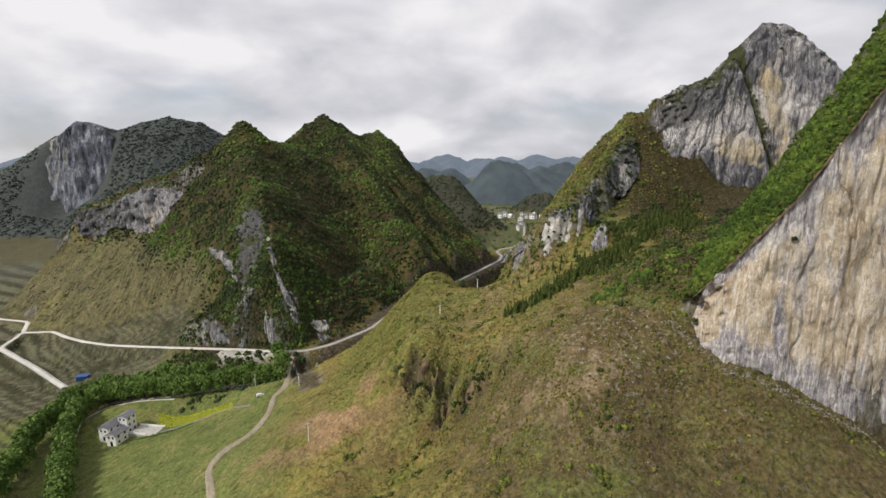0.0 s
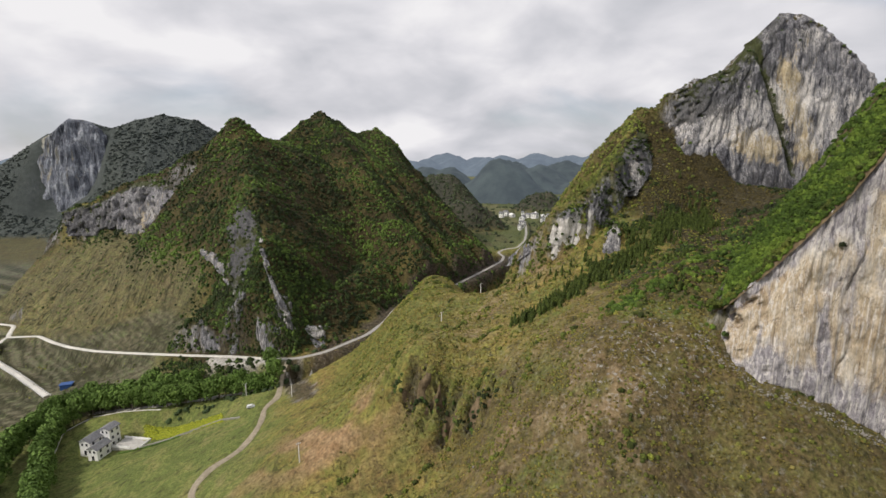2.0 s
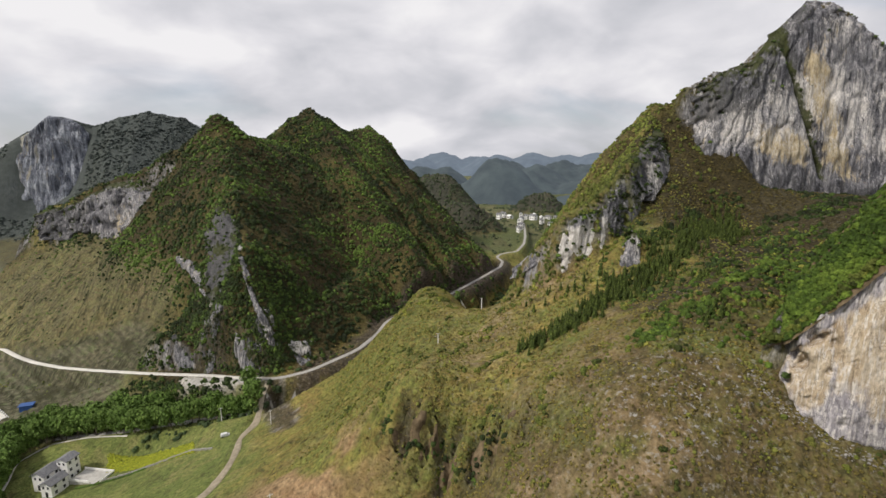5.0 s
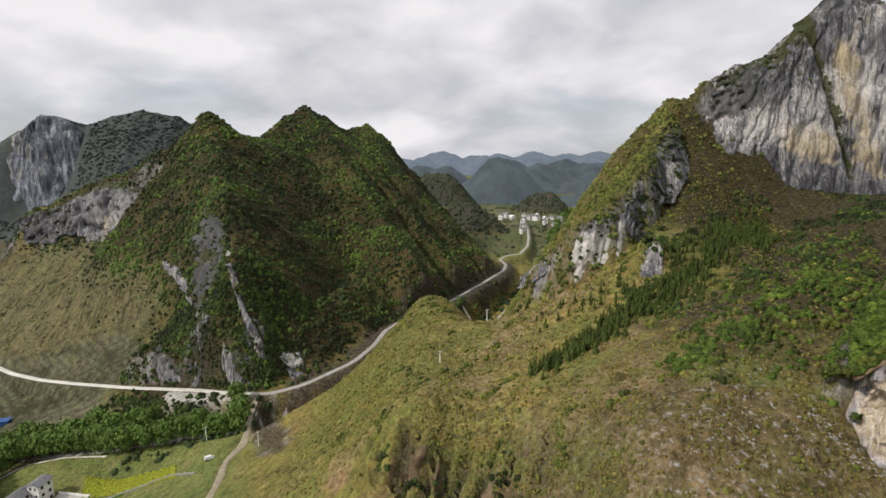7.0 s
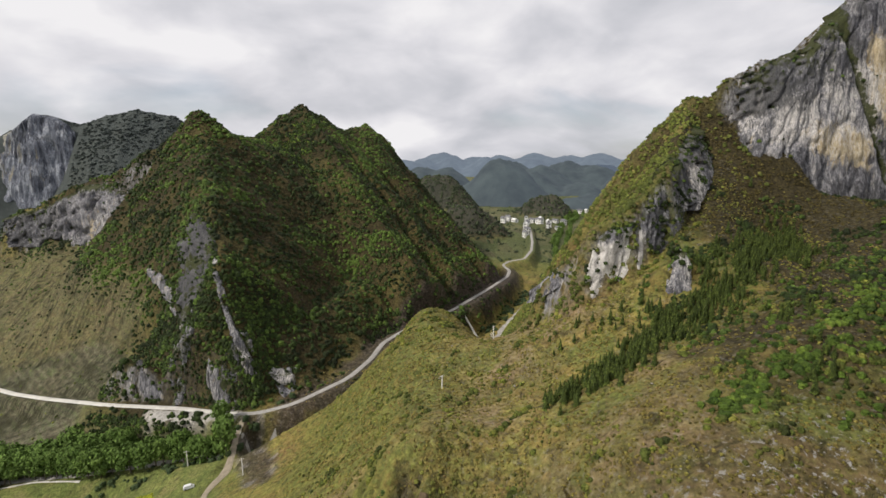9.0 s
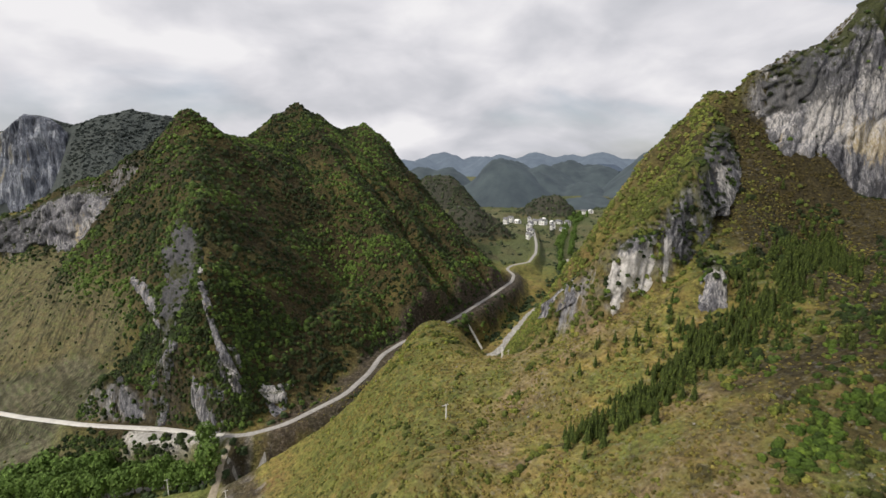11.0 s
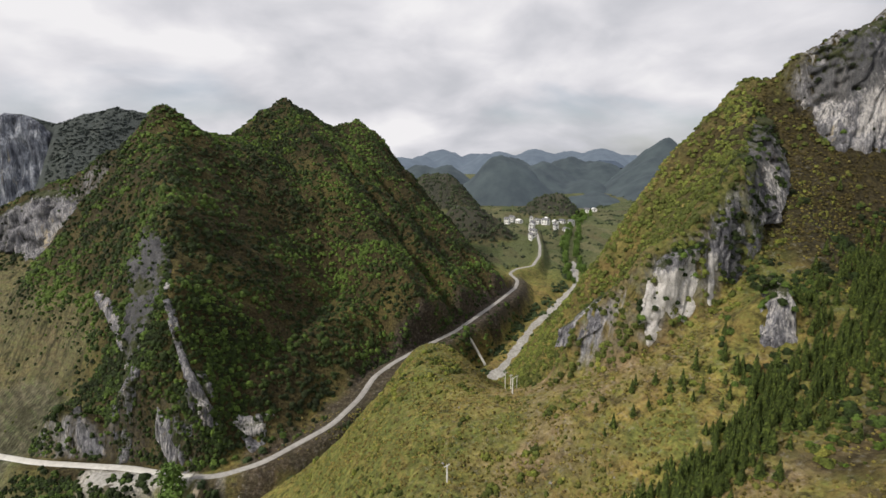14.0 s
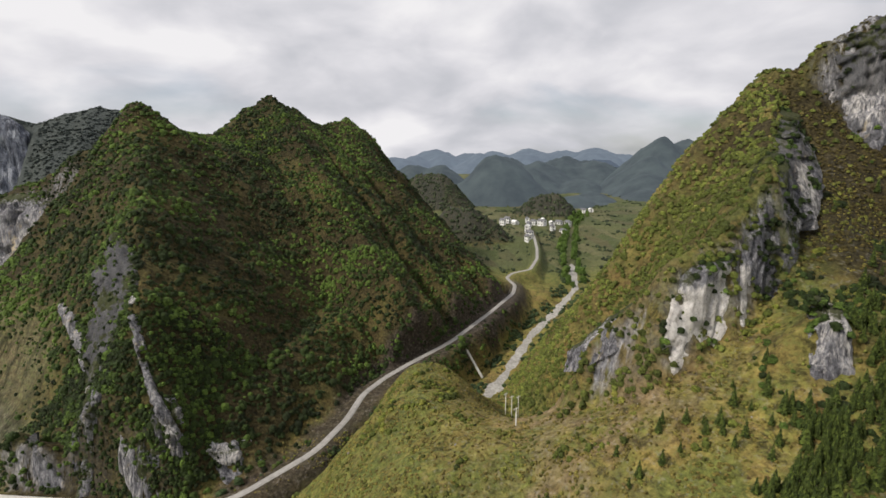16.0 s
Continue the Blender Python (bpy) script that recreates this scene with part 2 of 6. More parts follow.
def ground_raw(x, y):
    """Height of the land, and how much of it is mountain (0 to 1)."""
    base = gentle(x, y)
    # terraces: benches with steep grass banks over the road, low steps on the valley floor
    hill = sstep(-98, -122, x) * sstep(258, 270, y) * sstep(400, 350, y - 160 * sstep(-220, -290, x))
    floor = sstep(-168, -182, x) * sstep(300, 270, y)
    ter = np.maximum(hill, floor) * sstep(-520, -430, x)
    wob = 0.14 * fbm(x / 45, y / 45, 2, 5)
    step = np.where(floor > hill, (0.16 * y + 0.11 * x) + 2.0 * wob, base / 2.0 + wob)
    fr = step - np.floor(step)
    base = base + ter * np.where(floor > hill, 0.7 * (sstep(0.7, 1.0, fr) - fr), 2.0 * (np.floor(step) + sstep(0.68, 1.0, fr) - step)) * 0.95
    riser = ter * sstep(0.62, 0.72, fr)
    wx, wy = x + 5 * fbm(x / 38, y / 38, 3, 11), y + 5 * fbm(x / 38, y / 38, 3, 31)
    top = np.full(x.shape, -60.0)
    dr, rs, rp, rz = along(ROAD, x, y)
    below = np.where(rs < 0, np.clip(dr - 2.5, 0, 60), 0) * sstep(-30, -10, x) * sstep(470, 440, y)
    for name, (line, sl, sr, r, cap) in RIDGES.items():
        for a, b in zip(line[:-1], line[1:]):
            d, side, past, (z, *more) = along([a, b], *((wx, wy) if name in ("shelf",) else (x, y)))
            s = np.where(side > 0, *(more or (sl, sr)))
            s = s + (max(cap, s.max() * 0.6) - s) * np.clip(1.5 * past / (d + 0.01), 0, 1)
            top = softmax(top, z - s * (np.sqrt(d * d + r * r) - r) - (1.6 * below if name in ("main", "flank") else 0) - (0.006 * d * d if name == "belly" else 0) - (1.2 if name == "main" else 0), 3.2 if name in ("main", "belly") else 1.6)
    h = softmax(base, top, 2.5)
    mount = sstep(-4, 5, top - base)
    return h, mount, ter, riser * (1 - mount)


def broken_bank(x, y):
    """Where the earth bank over the bare fields is broken, and the gullies in it."""
    run, up = 0.87 * (x - 11) - 0.49 * (y - 138), 0.49 * (x - 11) + 0.87 * (y - 138)
    bank = np.exp(-(run / 21.0) ** 4 - ((up + 2 * gnoise(run / 9, up / 30, 76)) / 5.5) ** 4)
    return bank, np.clip(1 - np.abs(gnoise(run / 6.0 + 0.3 * gnoise(run / 9, up / 6, 78), up / 60, 77)) / 0.20, 0, 1)


def ground(x, y):
    x, y = np.asarray(x, float), np.asarray(y, float)
    h, mount, ter, riser = ground_raw(x, y)
    flat = 1 - np.clip(mount + 0.0, 0, 1)
    h = h + mount * sstep(900, 600, y) * (2.3 * fbm(x / 26, y / 26, 4, 3) + 1.1 * fbm(x / 7.5, y / 7.5, 3, 19) + 0.4 * fbm(x / 3.1, y / 3.1, 2, 13)) * np.where((x > 0) & (y < 300), 0.45, 1.0 - 0.6 * sstep(95, 125, h))
    rough = sstep(-75, -20, x) * flat
    h = h + rough * (1.1 * fbm(x / 17, y / 17, 3, 23) + 0.35 * fbm(x / 2.7, y / 2.7, 2, 43)) + (flat - rough) * 0.25 * fbm(x / 14, y / 14, 3, 53)
    h = h + sstep(-96, -112, x) * sstep(262, 272, y) * sstep(430, 400, y) * (0.45 * fbm(x / 9, y / 9, 3, 57) + 0.18 * fbm(x / 3, y / 3, 2, 59))
    # ribs and gullies of the broken bank over the bare fields
    bank, groove = broken_bank(x, y)
    h = h + bank * (1.8 - 7.0 * groove - 1.2 * np.abs(fbm(x / 3, y / 3, 3, 79)))
    h, dr = bed(h, x, y, RIVER, 3.2, 9.0)
    h, d2 = bed(h, x, y, LANE, 2.0, 3.0)
    h, d3 = bed(h, x, y, TRACK, 1.6, 3.0)
    h, d4 = bed(h, x, y, APRON, 2.6, 3.0)
    h, d1 = bed(h, x, y, ROAD, 2.7, 3.5, 7.0 * sstep(-50, -30, x) * sstep(450, 430, y))
    return h, mount, ter, dr, d1, d3, riser, bank


def ground_z(x, y):
    return ground(np.atleast_1d(x), np.atleast_1d(y))[0]

# ---------------------------------------------------------------- materials
def material(name):
    m = bpy.data.materials.new(name)
    m.use_nodes = True
    nt = m.node_tree
    b = nt.nodes["Principled BSDF"]
    b.inputs["Roughness"].default_value = 0.9
    b.inputs["Specular IOR Level"].default_value = 0.2
    return m, nt, b


def attr(nt, name):
    n = nt.nodes.new("ShaderNodeAttribute")
    n.attribute_name = name
    return n.outputs["Fac"]


def coords(nt, scale=(1, 1, 1)):
    tc = nt.nodes.new("ShaderNodeTexCoord")
    mp = nt.nodes.new("ShaderNodeMapping")
    mp.inputs["Scale"].default_value = scale
    nt.links.new(tc.outputs["Object"], mp.inputs["Vector"])
    return mp.outputs[0]


def noise_tex(nt, vec, scale, detail=4, rough=0.55, distort=0.0):
    n = nt.nodes.new("ShaderNodeTexNoise")
    n.inputs["Scale"].default_value, n.inputs["Detail"].default_value = scale, detail
    n.inputs["Roughness"].default_value, n.inputs["Distortion"].default_value = rough, distort
    nt.links.new(vec, n.inputs["Vector"])
    return n.outputs["Fac"]


def ramp(nt, src, *stops):
    r = nt.nodes.new("ShaderNodeValToRGB")
    e = r.color_ramp.elements
    while len(e) < len(stops):
        e.new(0.5)
    for el, (p, c) in zip(e, stops):
        el.position = p
        el.color = (c, c, c, 1) if not isinstance(c, tuple) else (*c, 1)
    nt.links.new(src, r.inputs[0])
    return r.outputs[0]


def mix(nt, f, a, b, mode="MIX"):
    n = nt.nodes.new("ShaderNodeMixRGB")
    n.blend_type = mode
    for sock, v in zip(n.inputs, (f, a, b)):
        if hasattr(v, "is_linked"):
            nt.links.new(v, sock)
        elif isinstance(v, tuple):
            sock.default_value = (*v, 1)
        else:
            sock.default_value = v
    return n.outputs[0]


def math_node(nt, op, a, b):
    n = nt.nodes.new("ShaderNodeMath")
    n.operation = op
    for sock, v in zip(n.inputs, (a, b)):
        if hasattr(v, "is_linked"):
            nt.links.new(v, sock)
        else:
            sock.default_value = v
    return n.outputs[0]


def bump(nt, bsdf, height, strength, distance):
    n = nt.nodes.new("ShaderNodeBump")
    n.inputs["Strength"].default_value, n.inputs["Distance"].default_value = strength, distance
    nt.links.new(height, n.inputs["Height"])
    nt.links.new(n.outputs[0], bsdf.inputs["Normal"])


def rock_colour(nt, f=1.0):
    """Weathered limestone: lilac-grey and pale bands that run down, broken by finer streaks."""
    vec = coords(nt, (1, 1, 0.09))
    flat = coords(nt)
    broad = noise_tex(nt, coords(nt, (1, 1, 0.3)), 0.10 * f, 5, 0.62, 0.8)
    streak = noise_tex(nt, vec, 0.8 * f, 6, 0.66, 0.3)
    c = ramp(nt, mix(nt, 0.5, broad, streak), (0.38, (0.075, 0.074, 0.080)), (0.46, (0.185, 0.185, 0.200)), (0.53, (0.320, 0.320, 0.335)), (0.62, (0.62, 0.60, 0.58)))
    blot = noise_tex(nt, flat, 0.9 * f, 7, 0.72, 0.4)
    c = mix(nt, 0.7, c, ramp(nt, blot, (0.36, (0.42, 0.41, 0.43)), (0.50, (0.97, 0.97, 0.97)), (0.64, (1.25, 1.24, 1.22))), "MULTIPLY")
    fine = noise_tex(nt, vec, 3.2 * f, 5, 0.68)
    c = mix(nt, 0.8, c, ramp(nt, fine, (0.34, (0.52, 0.51, 0.54)), (0.62, (1.22, 1.2, 1.18))), "MULTIPLY")
    return c, streak, vec, flat


def rock_material(name, f=1.0, relief=1.0, tint=None):
    m, nt, b = material(name)
    c, streak, vec, flat = rock_colour(nt, f)
    run = coords(nt, (1, 1, 0.06))
    ocol = ramp(nt, noise_tex(nt, coords(nt, (1, 1, 0.25)), 0.6 * f, 7, 0.68), (0.32, (0.36, 0.27, 0.16)), (0.48, (0.56, 0.46, 0.29)), (0.66, (0.68, 0.60, 0.45)))
    ocol = mix(nt, 0.85, ocol, ramp(nt, noise_tex(nt, run, 1.8 * f, 5, 0.65), (0.32, (0.70, 0.68, 0.70)), (0.5, (1.0, 1.0, 1.0)), (0.66, (1.2, 1.22, 1.28))), "MULTIPLY")
    och = math_node(nt, "ADD", math_node(nt, "MULTIPLY", attr(nt, "ochre"), 0.40), math_node(nt, "MULTIPLY", noise_tex(nt, vec, 0.45 * f, 6, 0.68, 0.3), 1.0))
    c = mix(nt, ramp(nt, och, (0.66, 0.0), (0.80, 1.0)), c, ocol)
    pale = math_node(nt, "ADD", math_node(nt, "MULTIPLY", attr(nt, "pale"), 0.5), math_node(nt, "MULTIPLY", noise_tex(nt, run, 1.1 * f, 6, 0.70), 1.0))
    c = mix(nt, ramp(nt, pale, (0.70, 0.0), (0.88, 0.9)), c, ramp(nt, noise_tex(nt, flat, 1.1 * f, 6, 0.7), (0.34, (0.62, 0.57, 0.52)), (0.6, (0.95, 0.91, 0.85))))
    dark = noise_tex(nt, run, 0.8 * f, 6, 0.68, 0.3)
    keep = math_node(nt, "SUBTRACT", 0.85 * relief, math_node(nt, "MULTIPLY", attr(nt, "pale"), 0.6))
    c = mix(nt, keep, c, ramp(nt, dark, (0.35, (0.34, 0.33, 0.35)), (0.44, (1.0, 1.0, 1.0))), "MULTIPLY")
    # black lichen and seepage
    seep = math_node(nt, "ADD", math_node(nt, "MULTIPLY", attr(nt, "lichen"), 0.5), math_node(nt, "MULTIPLY", noise_tex(nt, coords(nt, (1, 1, 0.3)), 0.5 * f, 7, 0.72, 0.6), 0.9))
    c = mix(nt, ramp(nt, seep, (0.66, 0.0), (0.80, 0.85)), c, ramp(nt, noise_tex(nt, flat, 2.0 * f, 5, 0.7), (0.35, (0.040, 0.041, 0.042)), (0.65, (0.15, 0.148, 0.15))))
    crack = ramp(nt, noise_tex(nt, coords(nt, (1, 1, 0.3)), 0.33 * f, 7, 0.7, 1.2), (0.488, 1.0), (0.5, 0.25), (0.512, 1.0))
    c = mix(nt, 0.7 * relief, c, crack, "MULTIPLY")
    moss = math_node(nt, "ADD", math_node(nt, "MULTIPLY", attr(nt, "moss"), 0.45), noise_tex(nt, flat, 0.45, 7, 0.72))
    c = mix(nt, ramp(nt, moss, (0.78, 0.0), (0.88, 0.95)), c, ramp(nt, noise_tex(nt, flat, 1.7, 4), (0.3, (0.030, 0.036, 0.014)), (0.7, (0.085, 0.095, 0.03))))
    if tint:
        c = mix(nt, 1.0, c, tint, "MULTIPLY")
    nt.links.new(c, b.inputs["Base Color"])
    bump(nt, b, mix(nt, 0.5, noise_tex(nt, vec, 2.2 * f, 8, 0.7), noise_tex(nt, flat, 2.6 * f, 8, 0.72)), relief, 0.9 / f)
    return m


def near_rock_material():
    """Beige and ochre limestone with pale drip streaks, lilac-grey where the skin has weathered."""
    m, nt, b = material("near_limestone")
    vec, run, flat = coords(nt, (1, 1, 0.10)), coords(nt, (1, 1, 0.045)), coords(nt)
    beige = ramp(nt, noise_tex(nt, coords(nt, (1, 1, 0.4)), 0.17, 7, 0.66, 0.9), (0.34, (0.34, 0.255, 0.165)), (0.45, (0.46, 0.375, 0.265)), (0.55, (0.54, 0.460, 0.350)), (0.68, (0.64, 0.59, 0.51)))
    grey = ramp(nt, noise_tex(nt, coords(nt, (1, 1, 0.25)), 0.9, 7, 0.70, 0.5), (0.34, (0.165, 0.152, 0.175)), (0.48, (0.300, 0.283, 0.305)), (0.62, (0.52, 0.50, 0.50)))
    skin = math_node(nt, "ADD", math_node(nt, "MULTIPLY", attr(nt, "pale"), 0.5), math_node(nt, "MULTIPLY", noise_tex(nt, coords(nt, (1, 1, 0.2)), 0.26, 7, 0.68, 0.7), 0.9))
    c = mix(nt, ramp(nt, skin, (0.50, 0.0), (0.62, 1.0)), beige, grey)
    c = mix(nt, ramp(nt, noise_tex(nt, run, 2.0, 6, 0.66, 0.2), (0.50, 0.0), (0.62, 0.8)), c, (0.70, 0.67, 0.625))
    c = mix(nt, 0.8, c, ramp(nt, noise_tex(nt, vec, 5.0, 5, 0.68), (0.34, (0.72, 0.71, 0.72)), (0.62, (1.15, 1.14, 1.13))), "MULTIPLY")
    c = mix(nt, 0.7, c, ramp(nt, noise_tex(nt, flat, 2.0, 7, 0.74, 0.3), (0.34, (0.60, 0.58, 0.58)), (0.50, (1.0, 1.0, 1.0)), (0.64, (1.15, 1.14, 1.12))), "MULTIPLY")
    c = mix(nt, 0.75, c, ramp(nt, noise_tex(nt, run, 1.1, 6, 0.66, 0.2), (0.34, (0.50, 0.48, 0.50)), (0.42, (1.0, 1.0, 1.0))), "MULTIPLY")
    c = mix(nt, 0.75, c, ramp(nt, noise_tex(nt, coords(nt, (1, 1, 0.45)), 0.16, 7, 0.66, 1.6), (0.491, 1.0), (0.5, 0.2), (0.509, 1.0)), "MULTIPLY")
    moss = math_node(nt, "ADD", math_node(nt, "MULTIPLY", attr(nt, "moss"), 0.45), noise_tex(nt, flat, 0.5, 7, 0.72))
    c = mix(nt, ramp(nt, moss, (0.80, 0.0), (0.90, 0.9)), c, (0.055, 0.058, 0.022))
    nt.links.new(c, b.inputs["Base Color"])
    bump(nt, b, mix(nt, 0.45, noise_tex(nt, vec, 2.6, 8, 0.7), noise_tex(nt, flat, 2.2, 9, 0.74)), 1.0, 0.45)
    return m


def ground_material():
    m, nt, b = material("ground_cover")
    flat = coords(nt)
    big, mid, fine = noise_tex(nt, flat, 0.028, 4, 0.55), noise_tex(nt, flat, 0.16, 5, 0.6), noise_tex(nt, flat, 1.1, 5, 0.65)
    # dry scrubland: straw, russet bracken and green
    dry = ramp(nt, mid, (0.30, (0.164, 0.119, 0.036)), (0.45, (0.287, 0.217, 0.068)), (0.56, (0.232, 0.216, 0.055)), (0.70, (0.382, 0.300, 0.106)))
    russet = ramp(nt, noise_tex(nt, flat, 0.07, 5, 0.6, 0.5), (0.54, 0.0), (0.68, 0.6))
    dry = mix(nt, russet, dry, (0.24, 0.15, 0.07))
    tuft = ramp(nt, noise_tex(nt, flat, 0.55, 5, 0.7), (0.50, 0.0), (0.62, 0.8))
    dry = mix(nt, tuft, dry, (0.135, 0.150, 0.040))
    deep = ramp(nt, noise_tex(nt, flat, 0.24, 6, 0.68), (0.34, (0.060, 0.047, 0.022)), (0.48, (0.116, 0.084, 0.044)), (0.58, (0.100, 0.092, 0.034)), (0.70, (0.168, 0.133, 0.068)))
    dry = mix(nt, math_node(nt, "MULTIPLY", attr(nt, "brown"), 0.9), dry, deep)
    # dark hollows and shade of the slope, painted in by noise alone
    hollow = ramp(nt, noise_tex(nt, flat, 0.33, 6, 0.7, 0.8), (0.38, 0.9), (0.47, 0.0))
    dry = mix(nt, hollow, dry, (0.052, 0.046, 0.018))
    lush = ramp(nt, noise_tex(nt, flat, 0.055, 6, 0.68, 0.6), (0.52, 0.0), (0.66, 0.4))
    dry = mix(nt, lush, dry, ramp(nt, fine, (0.35, (0.085, 0.092, 0.026)), (0.65, (0.165, 0.168, 0.045))))
    shade = ramp(nt, noise_tex(nt, flat, 0.10, 6, 0.7, 0.9), (0.36, 0.65), (0.45, 0.0))
    dry = mix(nt, shade, dry, ramp(nt, fine, (0.35, (0.050, 0.040, 0.018)), (0.65, (0.125, 0.095, 0.045))))
    dry = mix(nt, math_node(nt, "MULTIPLY", attr(nt, "turf"), ramp(nt, noise_tex(nt, flat, 0.30, 6, 0.72, 0.5), (0.38, 0.15), (0.54, 0.95))), dry, ramp(nt, noise_tex(nt, flat, 0.7, 5, 0.7), (0.32, (0.065, 0.077, 0.022)), (0.50, (0.125, 0.147, 0.037)), (0.66, (0.206, 0.222, 0.056))))
    dry = mix(nt, math_node(nt, "MULTIPLY", attr(nt, "blush"), 0.9), dry, ramp(nt, noise_tex(nt, flat, 0.45, 6, 0.7), (0.34, (0.155, 0.108, 0.058)), (0.52, (0.27, 0.195, 0.115)), (0.68, (0.35, 0.275, 0.175))))
    # woodland floor
    wood = ramp(nt, fine, (0.32, (0.026, 0.021, 0.010)), (0.55, (0.054, 0.044, 0.019)), (0.70, (0.072, 0.060, 0.026)))
    # meadow and fields
    mead = ramp(nt, noise_tex(nt, flat, 0.11, 5, 0.6, 0.6), (0.30, (0.125, 0.135, 0.045)), (0.46, (0.140, 0.172, 0.048)), (0.58, (0.175, 0.190, 0.060)), (0.72, (0.22, 0.20, 0.085)))
    terr = ramp(nt, noise_tex(nt, coords(nt, (1, 1, 7.0)), 0.12, 5, 0.6), (0.32, (0.089, 0.078, 0.053)), (0.50, (0.162, 0.150, 0.099)), (0.66, (0.131, 0.153, 0.071)))
    bare = ramp(nt, noise_tex(nt, flat, 0.4, 5, 0.6), (0.3, (0.22, 0.135, 0.07)), (0.7, (0.33, 0.235, 0.135)))
    grey = ramp(nt, noise_tex(nt, flat, 1.6, 6, 0.7), (0.3, (0.30, 0.285, 0.26)), (0.7, (0.60, 0.57, 0.52)))
    c = mix(nt, attr(nt, "wood"), dry, wood)
    c = mix(nt, attr(nt, "terrace"), c, terr)
    vor = nt.nodes.new("ShaderNodeTexVoronoi")
    vor.inputs["Scale"].default_value = 0.035
    nt.links.new(coords(nt, (1.6, 0.7, 0.0)), vor.inputs["Vector"])
    plots = ramp(nt, vor.outputs["Color"], (0.2, (0.086, 0.075, 0.046)), (0.4, (0.098, 0.109, 0.051)), (0.6, (0.056, 0.071, 0.032)), (0.8, (0.128, 0.120, 0.068)))
    mead = mix(nt, math_node(nt, "MULTIPLY", attr(nt, "plots"), 0.8), mead, plots)
    c = mix(nt, attr(nt, "meadow"), c, mead)
    # grass banks painted darker to strengthen the faint shading of the steps
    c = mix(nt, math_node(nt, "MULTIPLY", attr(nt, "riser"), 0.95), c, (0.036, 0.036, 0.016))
    c = mix(nt, attr(nt, "bare"), c, bare)
    c = mix(nt, attr(nt, "gravel"), c, grey)
    c = mix(nt, attr(nt, "cut"), c, ramp(nt, noise_tex(nt, flat, 0.8, 6, 0.7), (0.35, (0.030, 0.024, 0.020)), (0.55, (0.070, 0.056, 0.045)), (0.70, (0.20, 0.18, 0.17))))
    c = mix(nt, 0.9, c, ramp(nt, fine, (0.32, (0.46, 0.46, 0.46)), (0.50, (0.98, 0.98, 0.98)), (0.66, (1.36, 1.36, 1.34))), "MULTIPLY")
    c = mix(nt, 0.6, c, ramp(nt, noise_tex(nt, flat, 0.42, 6, 0.72, 0.4), (0.36, (0.52, 0.54, 0.50)), (0.50, (1.0, 1.0, 1.0)), (0.64, (1.25, 1.22, 1.2))), "MULTIPLY")
    c = mix(nt, 0.7, c, ramp(nt, big, (0.35, (0.8, 0.84, 0.8)), (0.65, (1.14, 1.1, 1.05))), "MULTIPLY")
    rc, streak, vec, fl = rock_colour(nt)
    rmask = math_node(nt, "MULTIPLY", attr(nt, "rock"), ramp(nt, noise_tex(nt, vec, 0.5, 6, 0.65), (0.40, 0.0), (0.50, 1.0)))
    c = mix(nt, rmask, c, rc)
    # haze over the far land, mixed into its colour as blue-grey
    c = mix(nt, math_node(nt, "MULTIPLY", attr(nt, "farhaze"), 0.85), c, ramp(nt, mid, (0.35, (0.050, 0.061, 0.062)), (0.65, (0.074, 0.089, 0.087))))
    # loose stones showing in the scrub
    stones = math_node(nt, "MULTIPLY", attr(nt, "stony"), ramp(nt, noise_tex(nt, flat, 0.9, 6, 0.75), (0.55, 0.0), (0.62, 1.0)))
    c = mix(nt, stones, c, (0.30, 0.29, 0.27))
    nt.links.new(c, b.inputs["Base Color"])
    bump(nt, b, mix(nt, 0.5, fine, noise_tex(nt, flat, 0.5, 6, 0.65)), 1.0, 1.5)
    return m


def leaf_material(name, dark, mid, light, autumn=None):
    """Foliage: 'tone' sets each plant's hue; sprays differ, and shaded gaps between leaf clusters are painted."""
    m, nt, b = material(name)
    g = nt.nodes.new("ShaderNodeNewGeometry")
    flat = coords(nt)
    c = ramp(nt, attr(nt, "tone"), (0.0, dark), (0.5, mid), (0.9, light), (1.0, autumn or light))
    c = mix(nt, 0.9, c, ramp(nt, g.outputs["Random Per Island"], (0.0, (0.7, 0.7, 0.7)), (1.0, (1.25, 1.25, 1.2))), "MULTIPLY")
    cl = noise_tex(nt, flat, 2.2, 5, 0.7)
    c = mix(nt, 0.9, c, ramp(nt, cl, (0.34, (0.40, 0.40, 0.42)), (0.52, (0.95, 0.95, 0.95)), (0.68, (1.4, 1.4, 1.3))), "MULTIPLY")
    nt.links.new(c, b.inputs["Base Color"])
    b.inputs["Roughness"].default_value = 0.75
    bump(nt, b, cl, 1.0, 0.6)
    return m


def plain(name, dark, light, scale=1.5, rough=0.85, relief=0.3, dist=0.05, metal=0.0):
    m, nt, b = material(name)
    flat = coords(nt)
    n1, n2 = noise_tex(nt, flat, scale, 5, 0.6), noise_tex(nt, flat, scale * 0.15, 4, 0.55)
    c = ramp(nt, n1, (0.3, dark), (0.7, light))
    c = mix(nt, 0.6, c, ramp(nt, n2, (0.35, (0.78, 0.78, 0.78)), (0.65, (1.1, 1.1, 1.1))), "MULTIPLY")
    nt.links.new(c, b.inputs["Base Color"])
    b.inputs["Roughness"].default_value, b.inputs["Metallic"].default_value = rough, metal
    bump(nt, b, n1, relief, dist)
    return m


